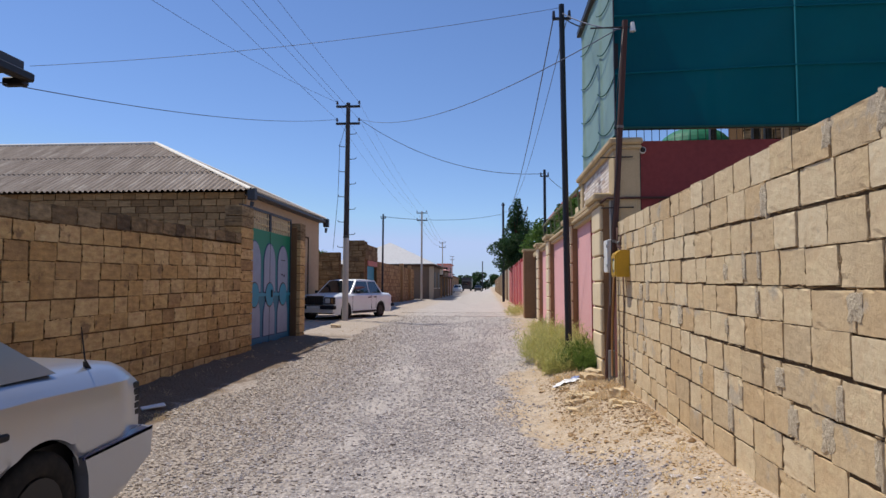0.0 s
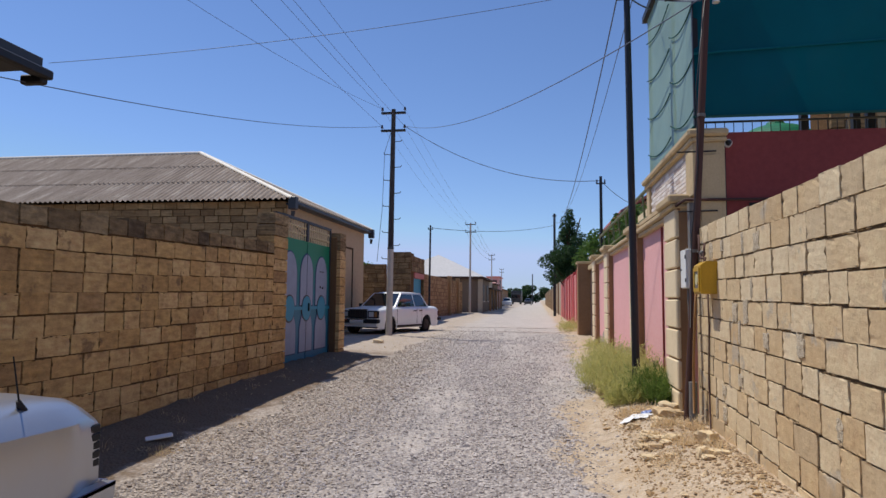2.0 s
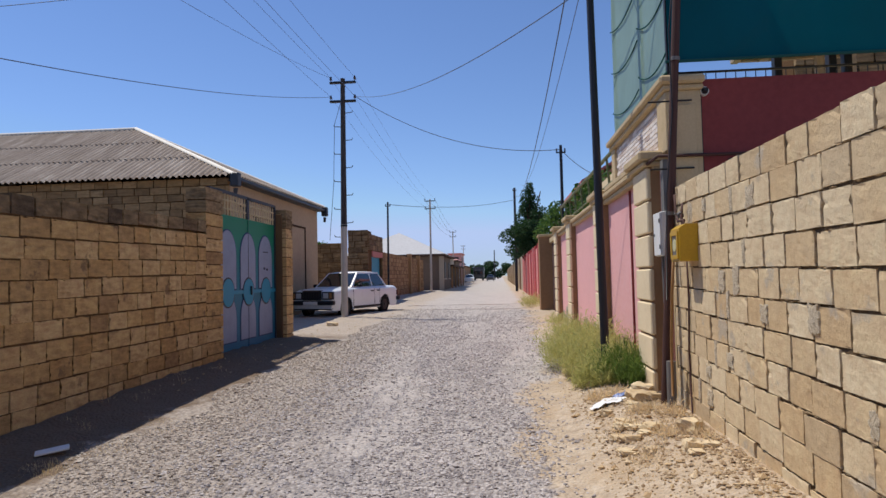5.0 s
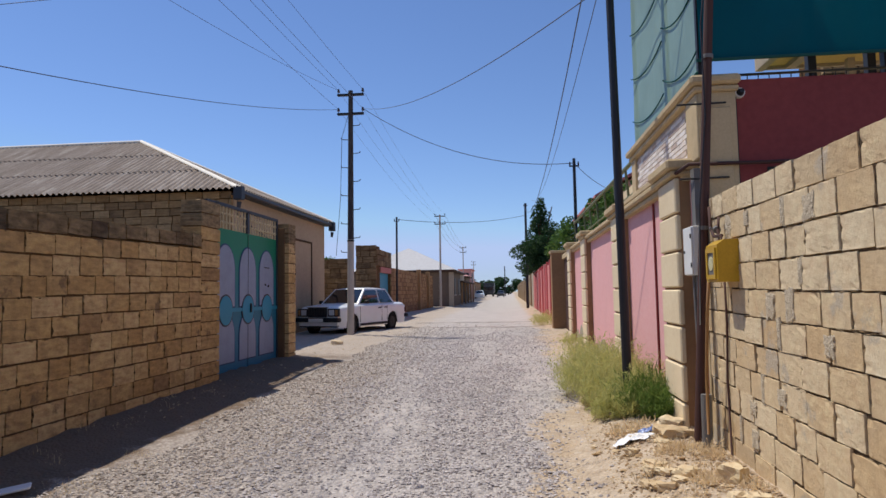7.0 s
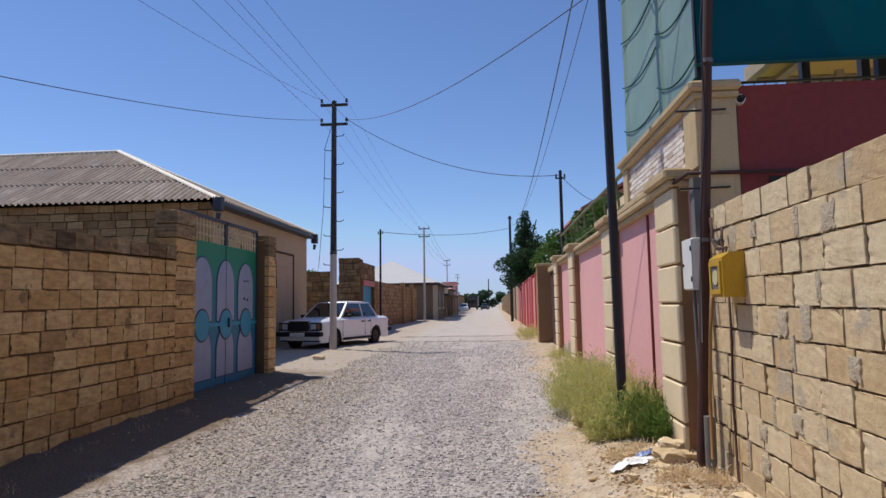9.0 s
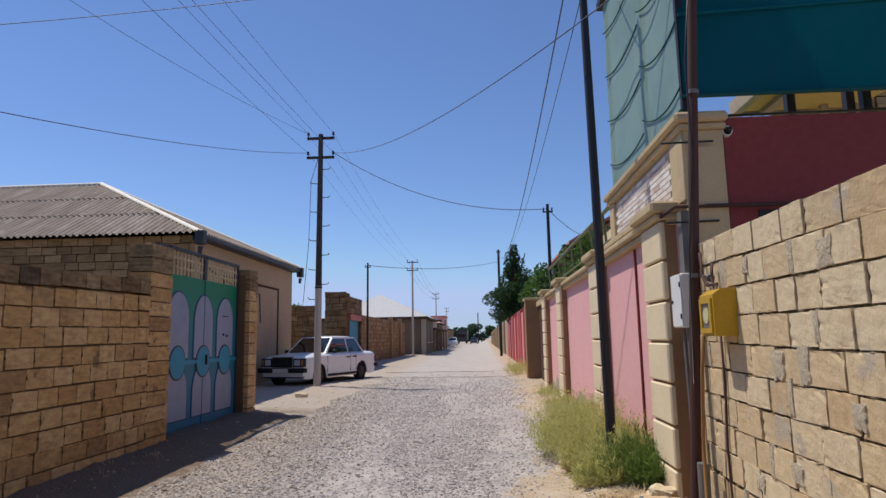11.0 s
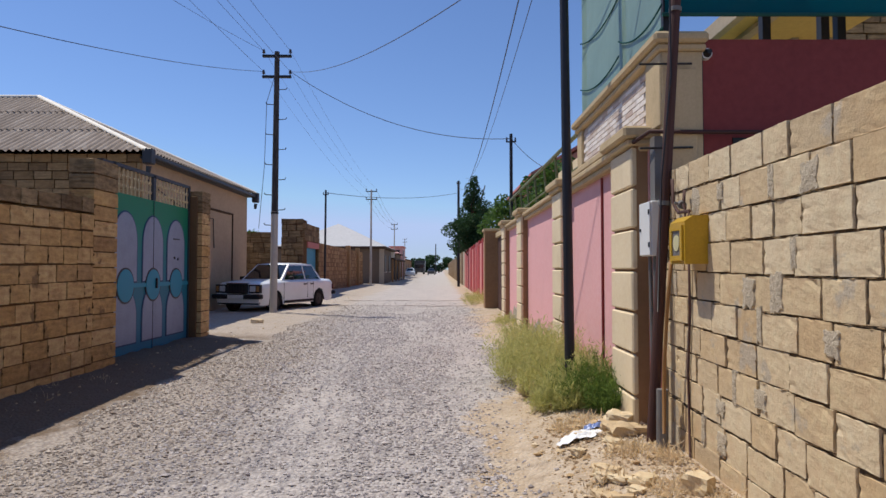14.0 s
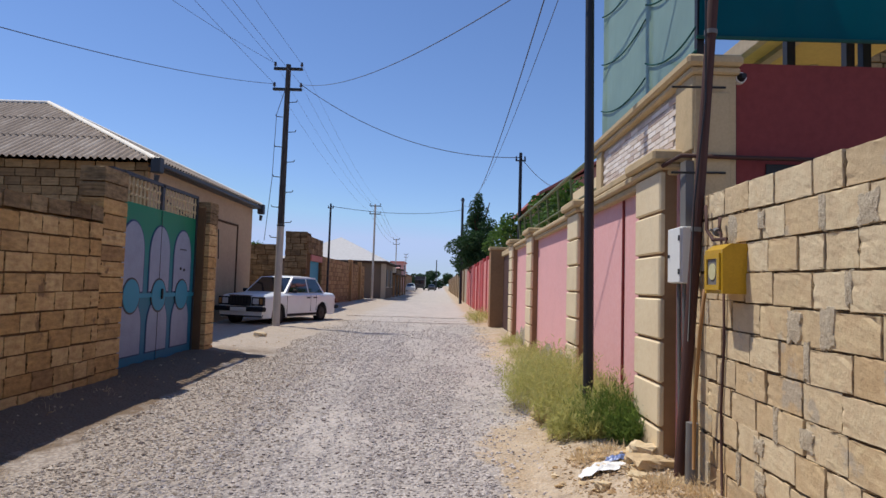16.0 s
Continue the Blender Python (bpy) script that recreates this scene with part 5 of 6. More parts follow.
def grass_clump(name, blades, material, label, category, seed, kind="stuff", sprigs=13, thick=0.8):
    """Thin bent stems with side sprigs: each spot is x, y, radius, height, count."""
    rnd = np.random.RandomState(seed)
    verts, faces = [], []
    for x, y, r, h, n in blades:
        for _ in range(n):
            a, q = rnd.uniform(0, 6.283), r * math.sqrt(rnd.uniform(0, 1))
            bx, by = x + q * math.cos(a), y + q * math.sin(a)
            if bx > PX - 0.03:
                bx = PX - 0.03
            bz = ground_z(bx, by) - 0.02
            hh = h * rnd.uniform(0.4, 1.25) * (1.1 - 0.55 * (q / r) ** 2)
            lean = np.array((math.cos(a) * q / r, math.sin(a) * q / r)) * 0.45 + rnd.normal(size=2) * 0.22
            w = rnd.uniform(0.0016, 0.0036) * thick
            side = np.array((math.cos(a + 1.4), math.sin(a + 1.4))) * w
            p = [np.array((bx, by, bz))]
            for k in (0.5, 1.0):
                p.append(np.array((bx + lean[0] * hh * k * k, by + lean[1] * hh * k * k, bz + hh * k * (1 - 0.12 * k))))
            b = len(verts)
            sd = np.array((side[0], side[1], 0))
            verts += [tuple(p[0] - sd), tuple(p[0] + sd), tuple(p[1] + sd * 0.8), tuple(p[1] - sd * 0.8), tuple(p[2])]
            faces += [(b, b + 1, b + 2, b + 3), (b + 3, b + 2, b + 4)]
            for _s in range(sprigs):
                t = rnd.uniform(0.3, 1.0) ** 0.7
                c = p[1] + (p[2] - p[1]) * (t * 2 - 1) if t > 0.5 else p[0] + (p[1] - p[0]) * t * 2
                d = rnd.normal(size=3) * 0.026 + np.array((0, 0, 0.024))
                b = len(verts)
                e = np.cross(d, (0.3, 0.5, 0.8)) * 0.085
                verts += [tuple(c), tuple(c + d * 0.5 + e), tuple(c + d), tuple(c + d * 0.5 - e)]
                faces.append((b, b + 1, b + 2, b + 3))
    return tagged(raw(name, verts, faces, material), label, category, kind=kind)


grass_clump("weed_bush", [(1.34, 8.66, 0.20, 0.40, 460), (1.43, 8.38, 0.13, 0.30, 240)], M_WEED_D, "dark green weed bush round the steel pole", "bush", 21)
grass_clump("weed_bush", [(1.20, 9.5, 0.34, 0.46, 620), (1.12, 10.3, 0.42, 0.60, 760), (1.18, 11.3, 0.36, 0.5, 460), (1.08, 9.1, 0.14, 0.20, 90), (1.27, 8.78, 0.2, 0.40, 260), (1.08, 8.86, 0.2, 0.25, 300), (1.24, 8.62, 0.15, 0.24, 200), (1.36, 9.0, 0.2, 0.50, 300)], M_WEED, "yellow-green feathery weeds along the pink wall", "bush", 22)
grass_clump("weed_tuft", [(1.35, 14.2, 0.25, 0.25, 160), (1.4, 16.5, 0.25, 0.25, 140), (1.2, 24.5, 0.4, 0.5, 240), (1.3, 27, 0.4, 0.4, 200), (1.25, 13.0, 0.2, 0.2, 100)], M_WEED, "small green weed tufts at the wall foot", "weeds", 23)
tufts = [(rs.uniform(0.9, 1.55), rs.uniform(3.5, 8.3), 0.10, rs.uniform(0.04, 0.10), 22) for _ in range(44)] + [(1.15, 7.95, 0.22, 0.08, 120), (1.47, 7.15, 0.10, 0.12, 80), (1.25, 6.6, 0.2, 0.09, 150), (1.3, 7.25, 0.18, 0.10, 160), (1.0, 8.15, 0.15, 0.10, 130), (-3.15, 6.9, 0.3, 0.05, 420), (-3.28, 6.45, 0.22, 0.06, 380), (-2.95, 7.4, 0.25, 0.04, 260), (-3.2, 7.8, 0.2, 0.06, 80)]
grass_clump("dry_grass", tufts, M_STRAW, "dry yellow grass tufts on the dirt verge", "grass", 24, sprigs=0, thick=0.8)
grass_clump("dry_grass", [(LW + rs.uniform(0.05, 0.6), rs.uniform(5, 11), 0.12, rs.uniform(0.05, 0.14), 14) for _ in range(16)], M_STRAW, "dry grass at the foot of the shaded wall", "grass", 25, sprigs=0)

M_BROWNGRASS = leaf_mat("brown_dead_grass", lin(194, 171, 136), lin(226, 207, 174))
grass_clump("dead_grass", [(1.26, 7.30, 0.13, 0.07, 170), (1.44, 7.05, 0.09, 0.12, 110), (1.10, 8.12, 0.18, 0.08, 200), (1.30, 6.55, 0.12, 0.07, 120), (1.46, 6.30, 0.08, 0.09, 60), (1.02, 6.9, 0.12, 0.05, 90), (1.05, 6.2, 0.12, 0.05, 90)], M_BROWNGRASS, "brown dead grass clumps on the dirt verge", "grass", 27, sprigs=2, thick=0.5)

# ---- rubble and litter ----
spots = []
for _ in range(5200):
    y = rs.uniform(2.5, 10.5)
    x = 1.58 - 0.85 * rs.random() ** 1.3
    spots.append((x, y, ground_z(x, y), rs.uniform(0.004, 0.015)))
for _ in range(190):
    y = rs.uniform(4.5, 8.4)
    x = rs.uniform(0.75, 1.55)
    spots.append((x, y, ground_z(x, y), rs.uniform(0.014, 0.045)))
for _ in range(160):
    y = rs.uniform(9, 30)
    x = LW + 0.05 + 0.9 * rs.random()
    spots.append((x, y, ground_z(x, y), rs.uniform(0.008, 0.028)))
clods = []
for _ in range(1500):
    y = rs.uniform(5.2, 8.3)
    x = 1.58 - 0.75 * rs.random() ** 1.5
    clods.append((x, y, ground_z(x, y), rs.uniform(0.008, 0.024)))
scatter_stones("soil_clods", clods, stone_mat("dry_soil_clods", lin(146, 122, 96), lin(172, 148, 118), lin(194, 172, 142)), "brown dry soil clods along the wall foot", "soil")
scatter_stones("rubble", spots, M_RUBBLE, "pale limestone rubble and chips on the dirt verge", "rubble")


def boulder(x, y, sx, sy, sz, rz, label, seed):
    bm = bmesh.new()
    bmesh.ops.create_cube(bm, size=1.0)
    bmesh.ops.subdivide_edges(bm, edges=bm.edges[:], cuts=3, use_grid_fill=True)
    for v in bm.verts:
        d = v.co.normalized() * 0.62
        v.co = v.co.lerp(d, 0.35) + v.co.normalized() * 0.24 * noise.noise(v.co * 3.2 + Vector((seed, 0, 0)))
        v.co = Vector((v.co.x * sx, v.co.y * sy, v.co.z * sz))
    ob = part("stone", bm, M_BLOCK_R)
    ob.matrix_basis = pose(x, y, ground_z(x, y) + sz * 0.28, 4, 7, rz)
    tagged(ob, label, "stone", "loose stones")


boulder(1.36, 7.70, 0.30, 0.17, 0.09, 20, "pale broken limestone slab by the pillar foot", 1)
boulder(1.40, 7.98, 0.18, 0.17, 0.11, -30, "pale broken limestone lump by the pillar foot", 2)
boulder(1.42, 6.55, 0.16, 0.13, 0.12, 50, "brown lump of stone by the block wall", 3)
boulder(1.3, 6.1, 0.10, 0.09, 0.08, 10, "small pale stone on the dirt", 4)
rbd = random.Random(19)
for k in range(26):
    boulder(rbd.uniform(0.95, 1.45), rbd.uniform(6.0, 8.1), rbd.uniform(0.07, 0.16), rbd.uniform(0.05, 0.11), rbd.uniform(0.03, 0.06), rbd.uniform(0, 180), "flat pale limestone shard on the dirt", 20 + k)
boulder(0.95, 9.6, 0.2, 0.24, 0.13, 15, "pale stone half hidden in weeds", 5)
boulder(-4.15, 17.6, 0.26, 0.18, 0.11, 5, "grey stone lump beside the street", 6)


def crumpled(x, y, r, h, material, label, name, seed):
    verts, faces, n = [], [], 12
    for i in range(n + 1):
        for j in range(n + 1):
            u, v = (i / n - 0.5) * 2 * r, (j / n - 0.5) * 2 * r * 0.7
            e = max(abs(u), abs(v) / 0.7) / max(1e-6, math.hypot(u, v / 0.7))
            e *= 0.85 + 0.7 * noise.noise((u * 5, v * 5, seed))
            u, v = u * e, v * e
            f = max(0.0, 1 - (u * u + v * v / 0.5) / (r * r)) ** 0.6
            verts.append((x + u, y + v, ground_z(x + u, y + v) + 0.006 + h * f * (0.5 + 0.9 * abs(noise.noise((u * 22, v * 22, seed))))))
    for i in range(n):
        for j in range(n):
            a = i * (n + 1) + j
            faces.append((a, a + n + 1, a + n + 2, a + 1))
    return tagged(raw(name, verts, faces, material), label, "litter")


M_PLASTIC = paint_mat("white_plastic", lin(240, 240, 238), 0.4, 0.4, 0.08, 6)
M_BLUEPL = paint_mat("blue_plastic", lin(120, 140, 190), 0.35, 0.5, 0.4, 9)
crumpled(1.06, 7.80, 0.20, 0.06, M_PLASTIC, "crumpled white plastic bag on the dirt", "plastic_bag", 3.1)
crumpled(1.2, 7.95, 0.09, 0.07, M_BLUEPL, "crumpled blue and white plastic wrapper", "plastic_wrapper", 5.1)
board = tagged(part("broken_board", bmbox(-0.12, 0.12, -0.06, 0.06, 0, 0.02, bevel=0.006), M_PLASTIC), "pale broken board at the edge of the shade", "board")
board.matrix_basis = pose(-3.48, 6.72, ground_z(-3.48, 6.72) + 0.02, 2, -6, 35)
M_DARKDIRT = mortar_mat("dark_trench_fill", lin(120, 104, 92))
for k, (y, w) in enumerate(((26.8, 0.16), (23.6, 0.12))):
    v, f = [], []
    for i in range(41):
        x = -3.6 + i * 0.12
        for s in (-0.5, 0.5):
            yy = y + 0.15 * i / 40 + w * s + 0.03 * noise.noise((x * 2, s, k * 3.0))
            v.append((x, yy, ground_z(x, yy) + 0.012))
    f = [(2 * i, 2 * i + 2, 2 * i + 3, 2 * i + 1) for i in range(40)]
    tagged(raw("trench_patch", v, f, M_DARKDIRT), "dark filled trench line across the street", "patch", kind="structure")


# ---- cars ----
def car_paint(name, col, rough=0.3, metal=0.0, dust=0.25):
    k = Mat(name, rough, metal, spec=0.5)
    d = k.noise(2.5, 5, 0.65)
    k.color(k.mix(k.ramp(d, [(0.45, 0.0), (0.8, dust)]), col, lin(176, 162, 142)))
    k.b.inputs["Coat Weight"].default_value = 0.35
    k.b.inputs["Coat Roughness"].default_value = 0.12
    return k.m


M_SILVER = car_paint("silver_car_paint", lin(168, 170, 176), 0.28, 0.65)
M_WHITECAR = car_paint("white_car_paint", lin(232, 234, 234), 0.35, 0.0, 0.12)
M_DARKCAR = car_paint("dark_car_paint", lin(40, 42, 46), 0.35, 0.0)
M_TYRE = paint_mat("tyre_rubber", lin(34, 33, 32), 0.85, 0.2, 0.4, 8, lin(80, 72, 62))
M_RIM = metal_mat("dull_rim", lin(46, 45, 45), 0.55, 0.3, 0.4)
M_TRIM = paint_mat("black_trim_plastic", lin(30, 30, 34), 0.6, 0.3, 0.3, 6, lin(64, 60, 56))
M_TRIMBLUE = paint_mat("navy_trim_strip", lin(80, 84, 116), 0.5, 0.4, 0.2, 6)
M_CHROME = metal_mat("dull_chrome", lin(190, 190, 190), 0.25, 0.9, 0.3)
M_LAMP_RED = paint_mat("smoked_red_lens", lin(84, 40, 40), 0.25, 0.5, 0.2, 6)
M_LAMP_WHITE = paint_mat("headlamp_lens", lin(190, 194, 198), 0.15, 0.6, 0.1, 6)
M_PLATE = paint_mat("plate_white", lin(216, 216, 210), 0.5, 0.3, 0.2, 6)


def build_car(name, loc, rz, L, hw, deck, belt, floor_z, wheels, wr, gh, paint, label, s=1.0, kind_boxy=False, cp=(2.4, 1.2), hshift=0.05, hdrop=0.115):
    """A saloon: local y from tail (0) to nose (L). deck and belt are (y, z) profiles, gh the glasshouse numbers."""
    car = thing(name, loc, rz, label, "car", "parked cars")
    car.scale = (s, s, s)
    n, pts_per = 96, 10
    verts, faces = [], []
    ar = wr * 1.17
    for i in range(n + 1):
        y = L * i / n
        zb = floor_z
        for wy in wheels:
            if abs(y - wy) < ar:
                zb = max(zb, wr + math.sqrt(ar * ar - (y - wy) ** 2))
        e = min(y, L - y)
        taper = 1 - 0.085 * (1 - smooth01(e / 0.32)) - 0.025 * (1 - smooth01(e / 1.4))
        w = hw * taper
        zd, zt = np.interp(y, *zip(*deck)), np.interp(y, *zip(*belt))
        if e < 0.06:
            zb = max(zb, floor_z + (0.06 - e) * 1.2)
        zm = max(zb + 0.005, zt - 0.30)
        sec = [(w * 0.965, zb), (w * 0.985, zb + (zm - zb) * 0.45), (w, zm), (w * 0.998, zm + (zt - zm) * 0.55), (w * 0.985, zt - 0.025), (w * 0.955, zt), (w * 0.90, zt + (zd - zt) * 0.5), (w * 0.80, zd - 0.004), (w * 0.45, zd + 0.012), (0, zd + 0.018)]
        verts += [(x, y, z) for x, z in sec] + [(-x, y, z) for x, z in sec[:-1]]
    m = 2 * pts_per - 1
    for i in range(n):
        a, b = i * m, (i + 1) * m
        for j in range(pts_per - 1):
            faces.append((a + j, a + j + 1, b + j + 1, b + j))
            jl, jl2 = pts_per + j, pts_per + j + 1 if j < pts_per - 2 else pts_per - 1
            faces.append((a + jl, b + jl, b + jl2, a + jl2))
    for a in (0, n * m):
        faces.append([a + j for j in range(pts_per)] + [a + pts_per + j for j in range(pts_per - 2, -1, -1)])
    bodyo = raw("body", verts, faces, paint, car, smooth=True)
    md = bodyo.modifiers.new("edge", "EDGE_SPLIT")
    md.split_angle = radians(38)
    part("underbody", bmbox(-hw * 0.86, hw * 0.86, 0.1, L - 0.1, floor_z + 0.03, 0.62), M_TRIM, car)
    # glasshouse
    y0, y1, r0, r1, zr, bw, rw = gh
    zb0, zb1 = np.interp(y0, *zip(*deck)) - 0.01, np.interp(y1, *zip(*deck)) - 0.01
    zbelt = np.interp((y0 + y1) / 2, *zip(*belt)) + 0.005
    B = [Vector((bw, y0, zb0)), Vector((bw, y1, zb1)), Vector((rw, r1, zr)), Vector((rw, r0, zr))]
    mir = lambda v: Vector((-v.x, v.y, v.z))
    roof = bmesh.new()
    ring = []
    for t in np.linspace(0, 1, 9):
        y = r0 + (r1 - r0) * t
        crown = 0.045 * (1 - (2 * t - 1) ** 2) ** 0.6 + 0.0
        ring.append([roof.verts.new((x, y, zr + crown * (1 - (x / rw) ** 2 * 0.55) + (0.0 if abs(x) < rw else -0.02))) for x in np.linspace(-rw, rw, 9)])
    for i in range(8):
        for j in range(8):
            roof.faces.new((ring[i][j], ring[i][j + 1], ring[i + 1][j + 1], ring[i + 1][j]))
    part("roof", roof, paint, car, smooth=True)

    def pane(a, b, c, d, nm, inset=0.0, mat=M_CARGLASS):
        q = bmesh.new()
        cen = (a + b + c + d) / 4
        nr = (b - a).cross(d - a).normalized()
        if nr.dot(cen - Vector((0, (y0 + y1) / 2, 1.0))) < 0:
            nr = -nr
        vs = [q.verts.new(cen + (p - cen) * (1 - inset) + nr * 0.006) for p in (a, b, c, d)]
        f = q.faces.new(vs)
        r = bmesh.ops.extrude_face_region(q, geom=[f])
        bmesh.ops.translate(q, verts=[v for v in r["geom"] if isinstance(v, bmesh.types.BMVert)], vec=-nr * 0.02)
        return part(nm, q, mat, car)

    shell = bmesh.new()
    a = [shell.verts.new(v) for v in B]
    c = [shell.verts.new(mir(v)) for v in B]
    for f in ((a[0], a[1], a[2], a[3]), (c[3], c[2], c[1], c[0]), (a[1], c[1], c[2], a[2]), (c[0], a[0], a[3], c[3])):
        shell.faces.new(f)
    part("window_frame", shell, paint, car)
    pane(B[0], mir(B[0]), mir(B[3]), B[3], "rear_window", 0.12)
    pane(B[1], mir(B[1]), mir(B[2]), B[2], "windscreen", 0.09)
    mid = (r0 + r1) / 2 - 0.05
    for sgn in (1, -1):
        f = (lambda v: v) if sgn > 0 else mir
        low = lambda y: Vector((bw + (0.0), y, zbelt + 0.03))
        def edge(p, q, z):
            k = (z - p.z) / (q.z - p.z)
            return p.lerp(q, k)
        zl, zh = zbelt + 0.05, zr - 0.05
        bl, br = edge(B[0], B[3], zl), edge(B[1], B[2], zl)
        tl, tr = edge(B[0], B[3], zh), edge(B[1], B[2], zh)
        bm1, tm1 = bl.lerp(br, (mid - bl.y) / (br.y - bl.y)), tl.lerp(tr, (mid - tl.y) / (tr.y - tl.y))
        sh = Vector((0, 0.05, 0))
        pane(f(bl + sh * cp[0]), f(bm1 - sh * 0.7), f(tm1 - sh * 0.7), f(tl + sh * cp[1]), "side_window")
        pane(f(bm1 + sh * 0.7), f(br - sh * 2.2), f(tr - sh * 1.0), f(tm1 + sh * 0.7), "side_window")
        zst = np.interp(mid, *zip(*belt)) - 0.34
        for (ya, yb) in ((wheels[0] + ar + 0.02, mid - 0.02), (mid + 0.02, wheels[1] - ar - 0.02)):
            hdl = part("door_handle", bmbox(sgn * (hw + 0.004), sgn * (hw + 0.028), ya + hshift, ya + hshift + 0.19, np.interp(ya, *zip(*belt)) - hdrop, np.interp(ya, *zip(*belt)) - hdrop + 0.035, bevel=0.008), M_TRIM, car)
        for yy in (mid, wheels[1] - ar - 0.03, wheels[0] + ar + 0.06):
            part("door_gap", bmbox(sgn * hw * 0.985, sgn * (hw + 0.002), yy - 0.004, yy + 0.004, floor_z + 0.14, np.interp(yy, *zip(*belt)) - 0.03), M_TRIM, car)
    for wy in wheels:
        for sgn in (1, -1):
            wh = part("wheel", rod(bmesh.new(), (sgn * (hw - 0.21), wy, wr), (sgn * (hw - 0.03), wy, wr), wr * 0.6, n=20), M_RIM, car)
            ty = bmesh.new()
            rings = []
            for xx, rr_ in ((-0.20, wr * 0.62), (-0.20, wr * 0.92), (-0.18, wr), (-0.05, wr), (-0.03, wr * 0.92), (-0.025, wr * 0.66), (-0.05, wr * 0.6)):
                rings.append([ty.verts.new((sgn * (hw + xx), wy + rr_ * math.cos(2 * math.pi * k / 28), wr + rr_ * math.sin(2 * math.pi * k / 28))) for k in range(28)])
            for p, q in zip(rings, rings[1:]):
                for k in range(28):
                    ty.faces.new((p[k], p[(k + 1) % 28], q[(k + 1) % 28], q[k]))
            part("tyre", ty, M_TYRE, wh, smooth=True)
            part("hub", rod(bmesh.new(), (sgn * (hw - 0.04), wy, wr), (sgn * (hw - 0.015), wy, wr), wr * 0.18, n=12), M_BLACK, wh)
    return car


W_DECK = [(0, 0.90), (0.04, 0.955), (0.12, 0.985), (0.9, 1.005), (1.2, 1.01), (3.2, 0.98), (3.45, 0.97), (4.3, 0.86), (4.74, 0.74)]
W_BELT = [(0, 0.86), (0.1, 0.90), (1.0, 0.925), (3.3, 0.90), (4.3, 0.80), (4.74, 0.68)]
silver = build_car("silver_saloon", (-2.93, 4.10, 0.04), 180, 4.74, 0.87, W_DECK, W_BELT, 0.20, (1.0, 3.80), 0.315, (0.78, 3.42, 1.45, 2.75, 1.41, 0.755, 0.60), M_SILVER, "dusty silver saloon parked by the shaded wall", cp=(9.0, 6.0), hshift=-0.12, hdrop=0.165)
sb = bmesh.new()
prism(sb, [(-0.022, 0.42), (-0.034, 0.50), (-0.022, 0.555), (0.60, 0.53), (0.60, 0.27), (0.28, 0.29), (0.02, 0.36)], lambda a, b: (-0.80, a, b), (1.60, 0, 0))
bmesh.ops.bevel(sb, geom=[e for e in sb.edges if e.is_manifold and e.calc_face_angle(0) > 0.9], offset=0.018, segments=2, affect="EDGES")
for s_ in (1, -1):
    prism(sb, [(0.02, 0.38), (0.0, 0.555), (0.69, 0.527), (0.655, 0.42), (0.64, 0.24), (0.28, 0.27)], lambda a, b: (s_ * 0.80, a, b), (s_ * (0.874 - 0.80), 0, 0))
bump_ = part("rear_bumper", sb, M_SILVER, silver, "silver plastic bumper")
st = bmesh.new()
box(st, -0.80, 0.80, -0.040, -0.026, 0.520, 0.548)
for s_ in (1, -1):
    prism(st, [(0.0, 0.535), (0.0, 0.556), (0.70, 0.531), (0.70, 0.512)], lambda a, b: (s_ * 0.866, a, b), (s_ * 0.008, 0, 0))
part("trim_strip", st, M_TRIMBLUE, bump_)
for s_ in (1, -1):
    tl_ = part("tail_lamp", bmbox(s_ * 0.50, s_ * 0.765, -0.006, 0.05, 0.62, 0.84, bevel=0.012), M_LAMP_RED, silver, "dark ribbed tail lamp")
    for i in range(5):
        part("lamp_rib", bmbox(s_ * 0.70, s_ * (0.779 + 0.002 * (i % 2)), 0.002, 0.13, 0.625 + i * 0.043, 0.625 + i * 0.043 + 0.041, bevel=0.006), M_TRIM, tl_)
part("antenna", rod(bmesh.new(), (-0.70, 0.44, 0.95), (-0.70, 0.50, 1.22), 0.005, 0.003, 6), M_TRIM, silver)
part("antenna_foot", rod(bmesh.new(), (-0.70, 0.42, 0.945), (-0.70, 0.46, 1.02), 0.028, 0.010, 10), M_TRIM, silver)
part("rear_shelf_seal", bmbox(-0.62, 0.62, 0.74, 0.80, 1.0, 1.018), M_TRIM, silver)
for s_ in (1, -1):
    part("side_strip", bmbox(s_ * 0.868, s_ * 0.882, 1.46, 3.5, 0.46, 0.53, bevel=0.006), M_SILVER, silver)
part("number_plate", bmbox(-0.26, 0.26, -0.02, -0.006, 0.66, 0.77), M_PLATE, silver)

L_DECK = [(0, 0.86), (0.04, 0.91), (0.8, 0.935), (1.0, 0.94), (2.9, 0.93), (3.1, 0.92), (4.0, 0.86), (4.13, 0.80)]
L_BELT = [(0, 0.82), (0.1, 0.86), (1.0, 0.875), (3.1, 0.865), (4.0, 0.81), (4.13, 0.76)]
lada = build_car("white_saloon", (-4.36, 25.0, 0.335), 161.0, 4.13, 0.80, L_DECK, L_BELT, 0.21, (0.98, 3.40), 0.29, (0.74, 3.02, 1.12, 2.42, 1.39, 0.70, 0.56), M_WHITECAR, "boxy white saloon with black grille parked by the pole", 1.005)
part("grille", bmbox(-0.34, 0.34, 4.10, 4.19, 0.55, 0.83, bevel=0.015), M_TRIM, lada)
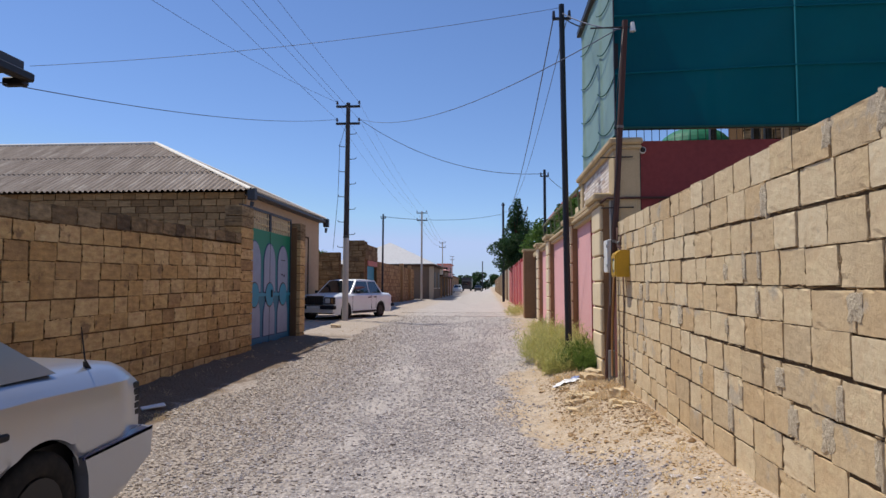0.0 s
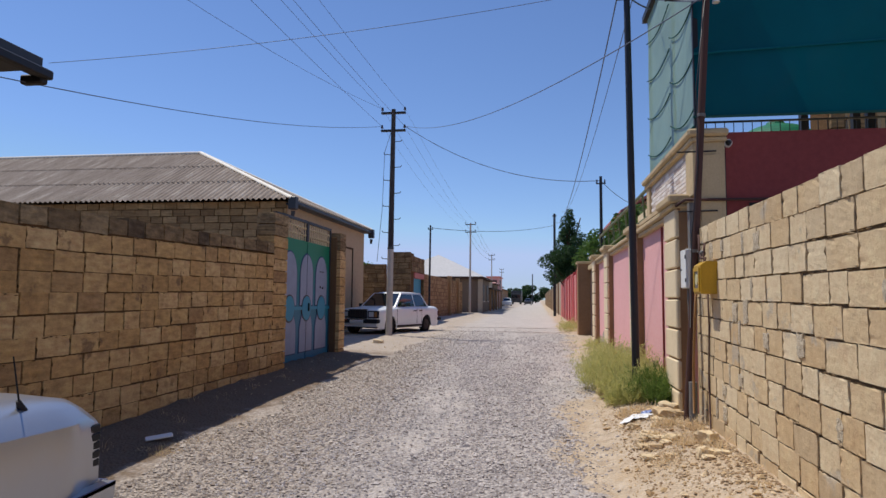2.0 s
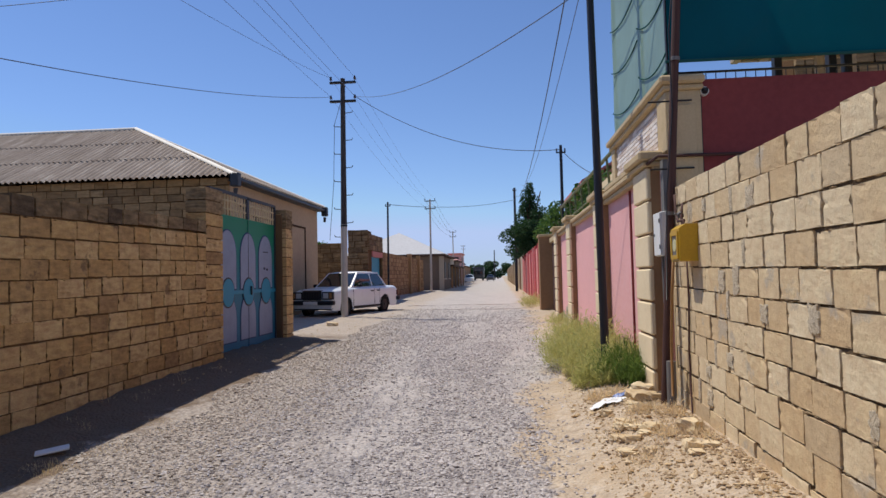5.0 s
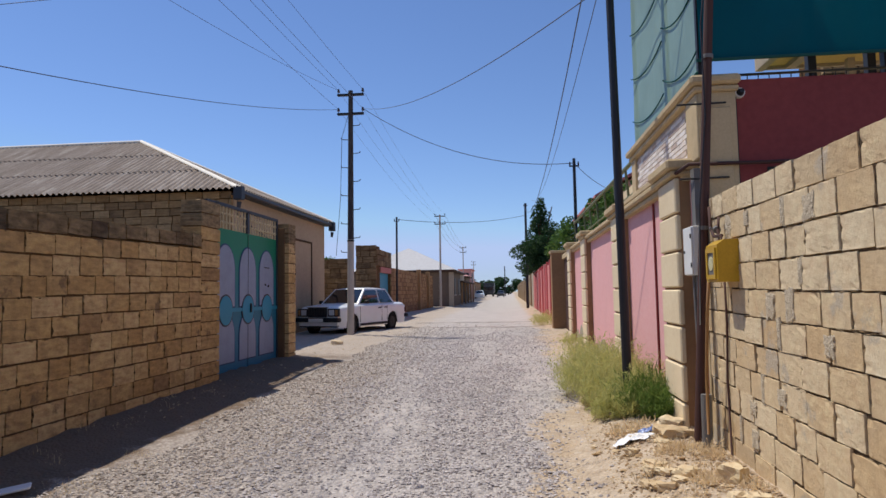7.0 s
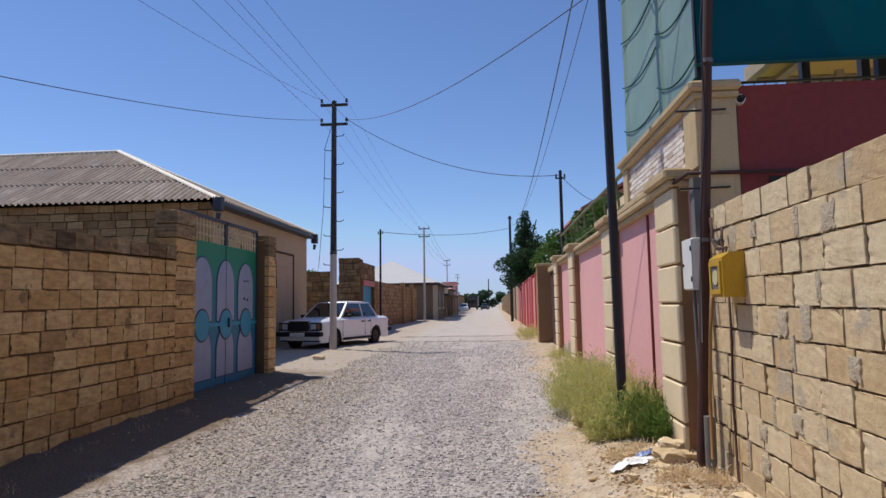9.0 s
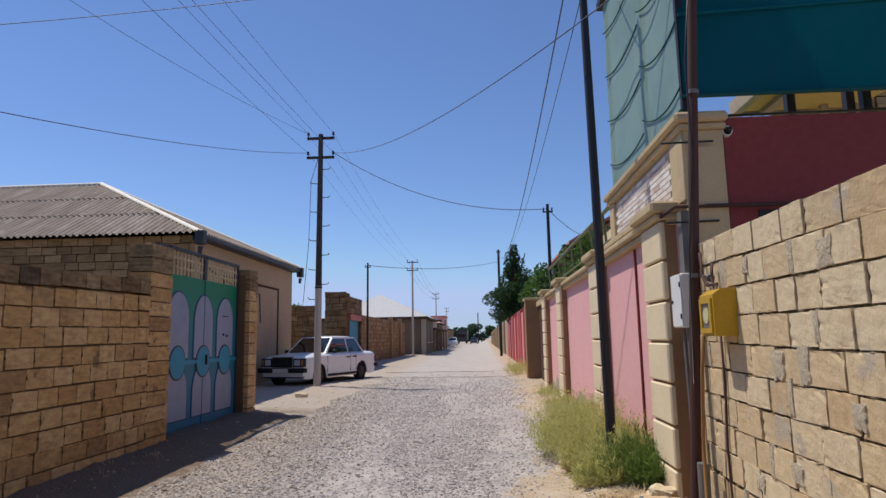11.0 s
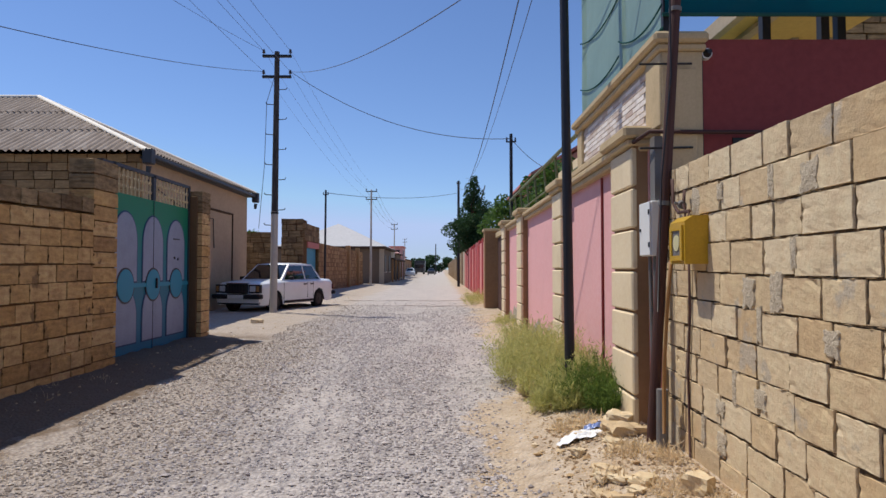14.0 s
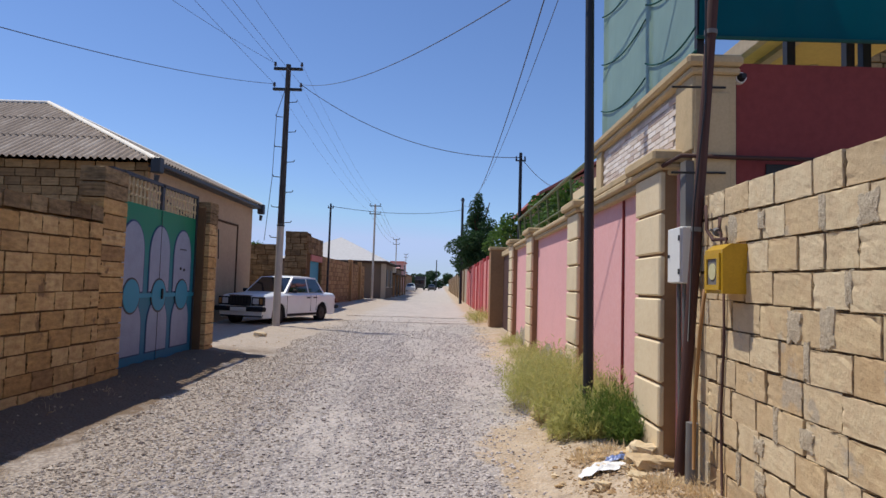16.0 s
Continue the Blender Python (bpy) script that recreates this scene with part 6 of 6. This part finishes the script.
for i in range(7):
    part("grille_bar", bmbox(-0.30 + i * 0.094, -0.264 + i * 0.094, 4.188, 4.198, 0.57, 0.81), M_RIM, lada)
part("grille_frame", bmbox(-0.36, 0.36, 4.08, 4.20, 0.828, 0.85, bevel=0.004), M_CHROME, lada)
for s_ in (1, -1):
    lamp = part("headlamp_bezel", bmbox(s_ * 0.36, s_ * 0.745, 4.04, 4.15, 0.56, 0.80, bevel=0.012), M_TRIM, lada)
    part("headlamp", bmbox(s_ * 0.41, s_ * 0.60, 4.14, 4.158, 0.60, 0.76, bevel=0.006), M_LAMP_WHITE, lamp)
    part("indicator", bmbox(s_ * 0.63, s_ * 0.72, 4.135, 4.156, 0.60, 0.76, bevel=0.006), M_PIPE_ORANGE, lamp)
part("front_bumper", bmbox(-0.82, 0.82, 4.08, 4.24, 0.40, 0.53, bevel=0.03), M_TRIM, lada)
part("front_apron", bmbox(-0.70, 0.70, 3.95, 4.12, 0.24, 0.42, bevel=0.02), M_TRIM, lada)
part("rear_bumper", bmbox(-0.80, 0.80, -0.10, 0.06, 0.40, 0.52, bevel=0.03), M_TRIM, lada)
part("number_plate", bmbox(-0.26, 0.26, 4.24, 4.25, 0.40, 0.51), M_PLATE, lada)
for s_ in (1, -1):
    part("tail_lamp", bmbox(s_ * 0.42, s_ * 0.74, -0.03, 0.03, 0.58, 0.74, bevel=0.01), M_LAMP_RED, lada)
    part("wing_mirror", bmbox(s_ * 0.80, s_ * 0.94, 2.72, 2.80, 0.92, 1.02, bevel=0.015), M_TRIM, lada)
    part("rocker_trim", bmbox(s_ * 0.79, s_ * 0.808, 1.36, 3.02, 0.24, 0.31), M_TRIM, lada)
build_car("white_far_car", (-5.3, 113, 0.4), 180, 4.13, 0.80, L_DECK, L_BELT, 0.21, (0.98, 3.40), 0.29, (0.74, 3.02, 1.12, 2.42, 1.39, 0.70, 0.56), M_WHITECAR, "white car parked far down the street")
build_car("dark_far_car", (-2.2, 142, 0.4), 180, 4.13, 0.80, L_DECK, L_BELT, 0.21, (0.98, 3.40), 0.29, (0.74, 3.02, 1.12, 2.42, 1.39, 0.70, 0.56), M_DARKCAR, "dark car far down the street")
truck = thing("dark_truck", (-5.2, 152, 0.4), 0, "dark box truck far down the street", "truck")
part("cargo_box", bmbox(-1.25, 1.25, 2.0, 8, 0.9, 3.3, bevel=0.03), M_DARKCAR, truck)
part("cab", bmbox(-1.15, 1.15, 0, 1.95, 0.5, 2.6, bevel=0.08), M_DARKCAR, truck)
part("windscreen", bmbox(-1.0, 1.0, -0.02, 0.03, 1.5, 2.3), M_CARGLASS, truck)
for x in (-0.95, 0.95):
    for y in (1.0, 6.2):
        part("wheel", rod(bmesh.new(), (x - 0.15, y, 0.48), (x + 0.15, y, 0.48), 0.48, n=18), M_TYRE, truck)
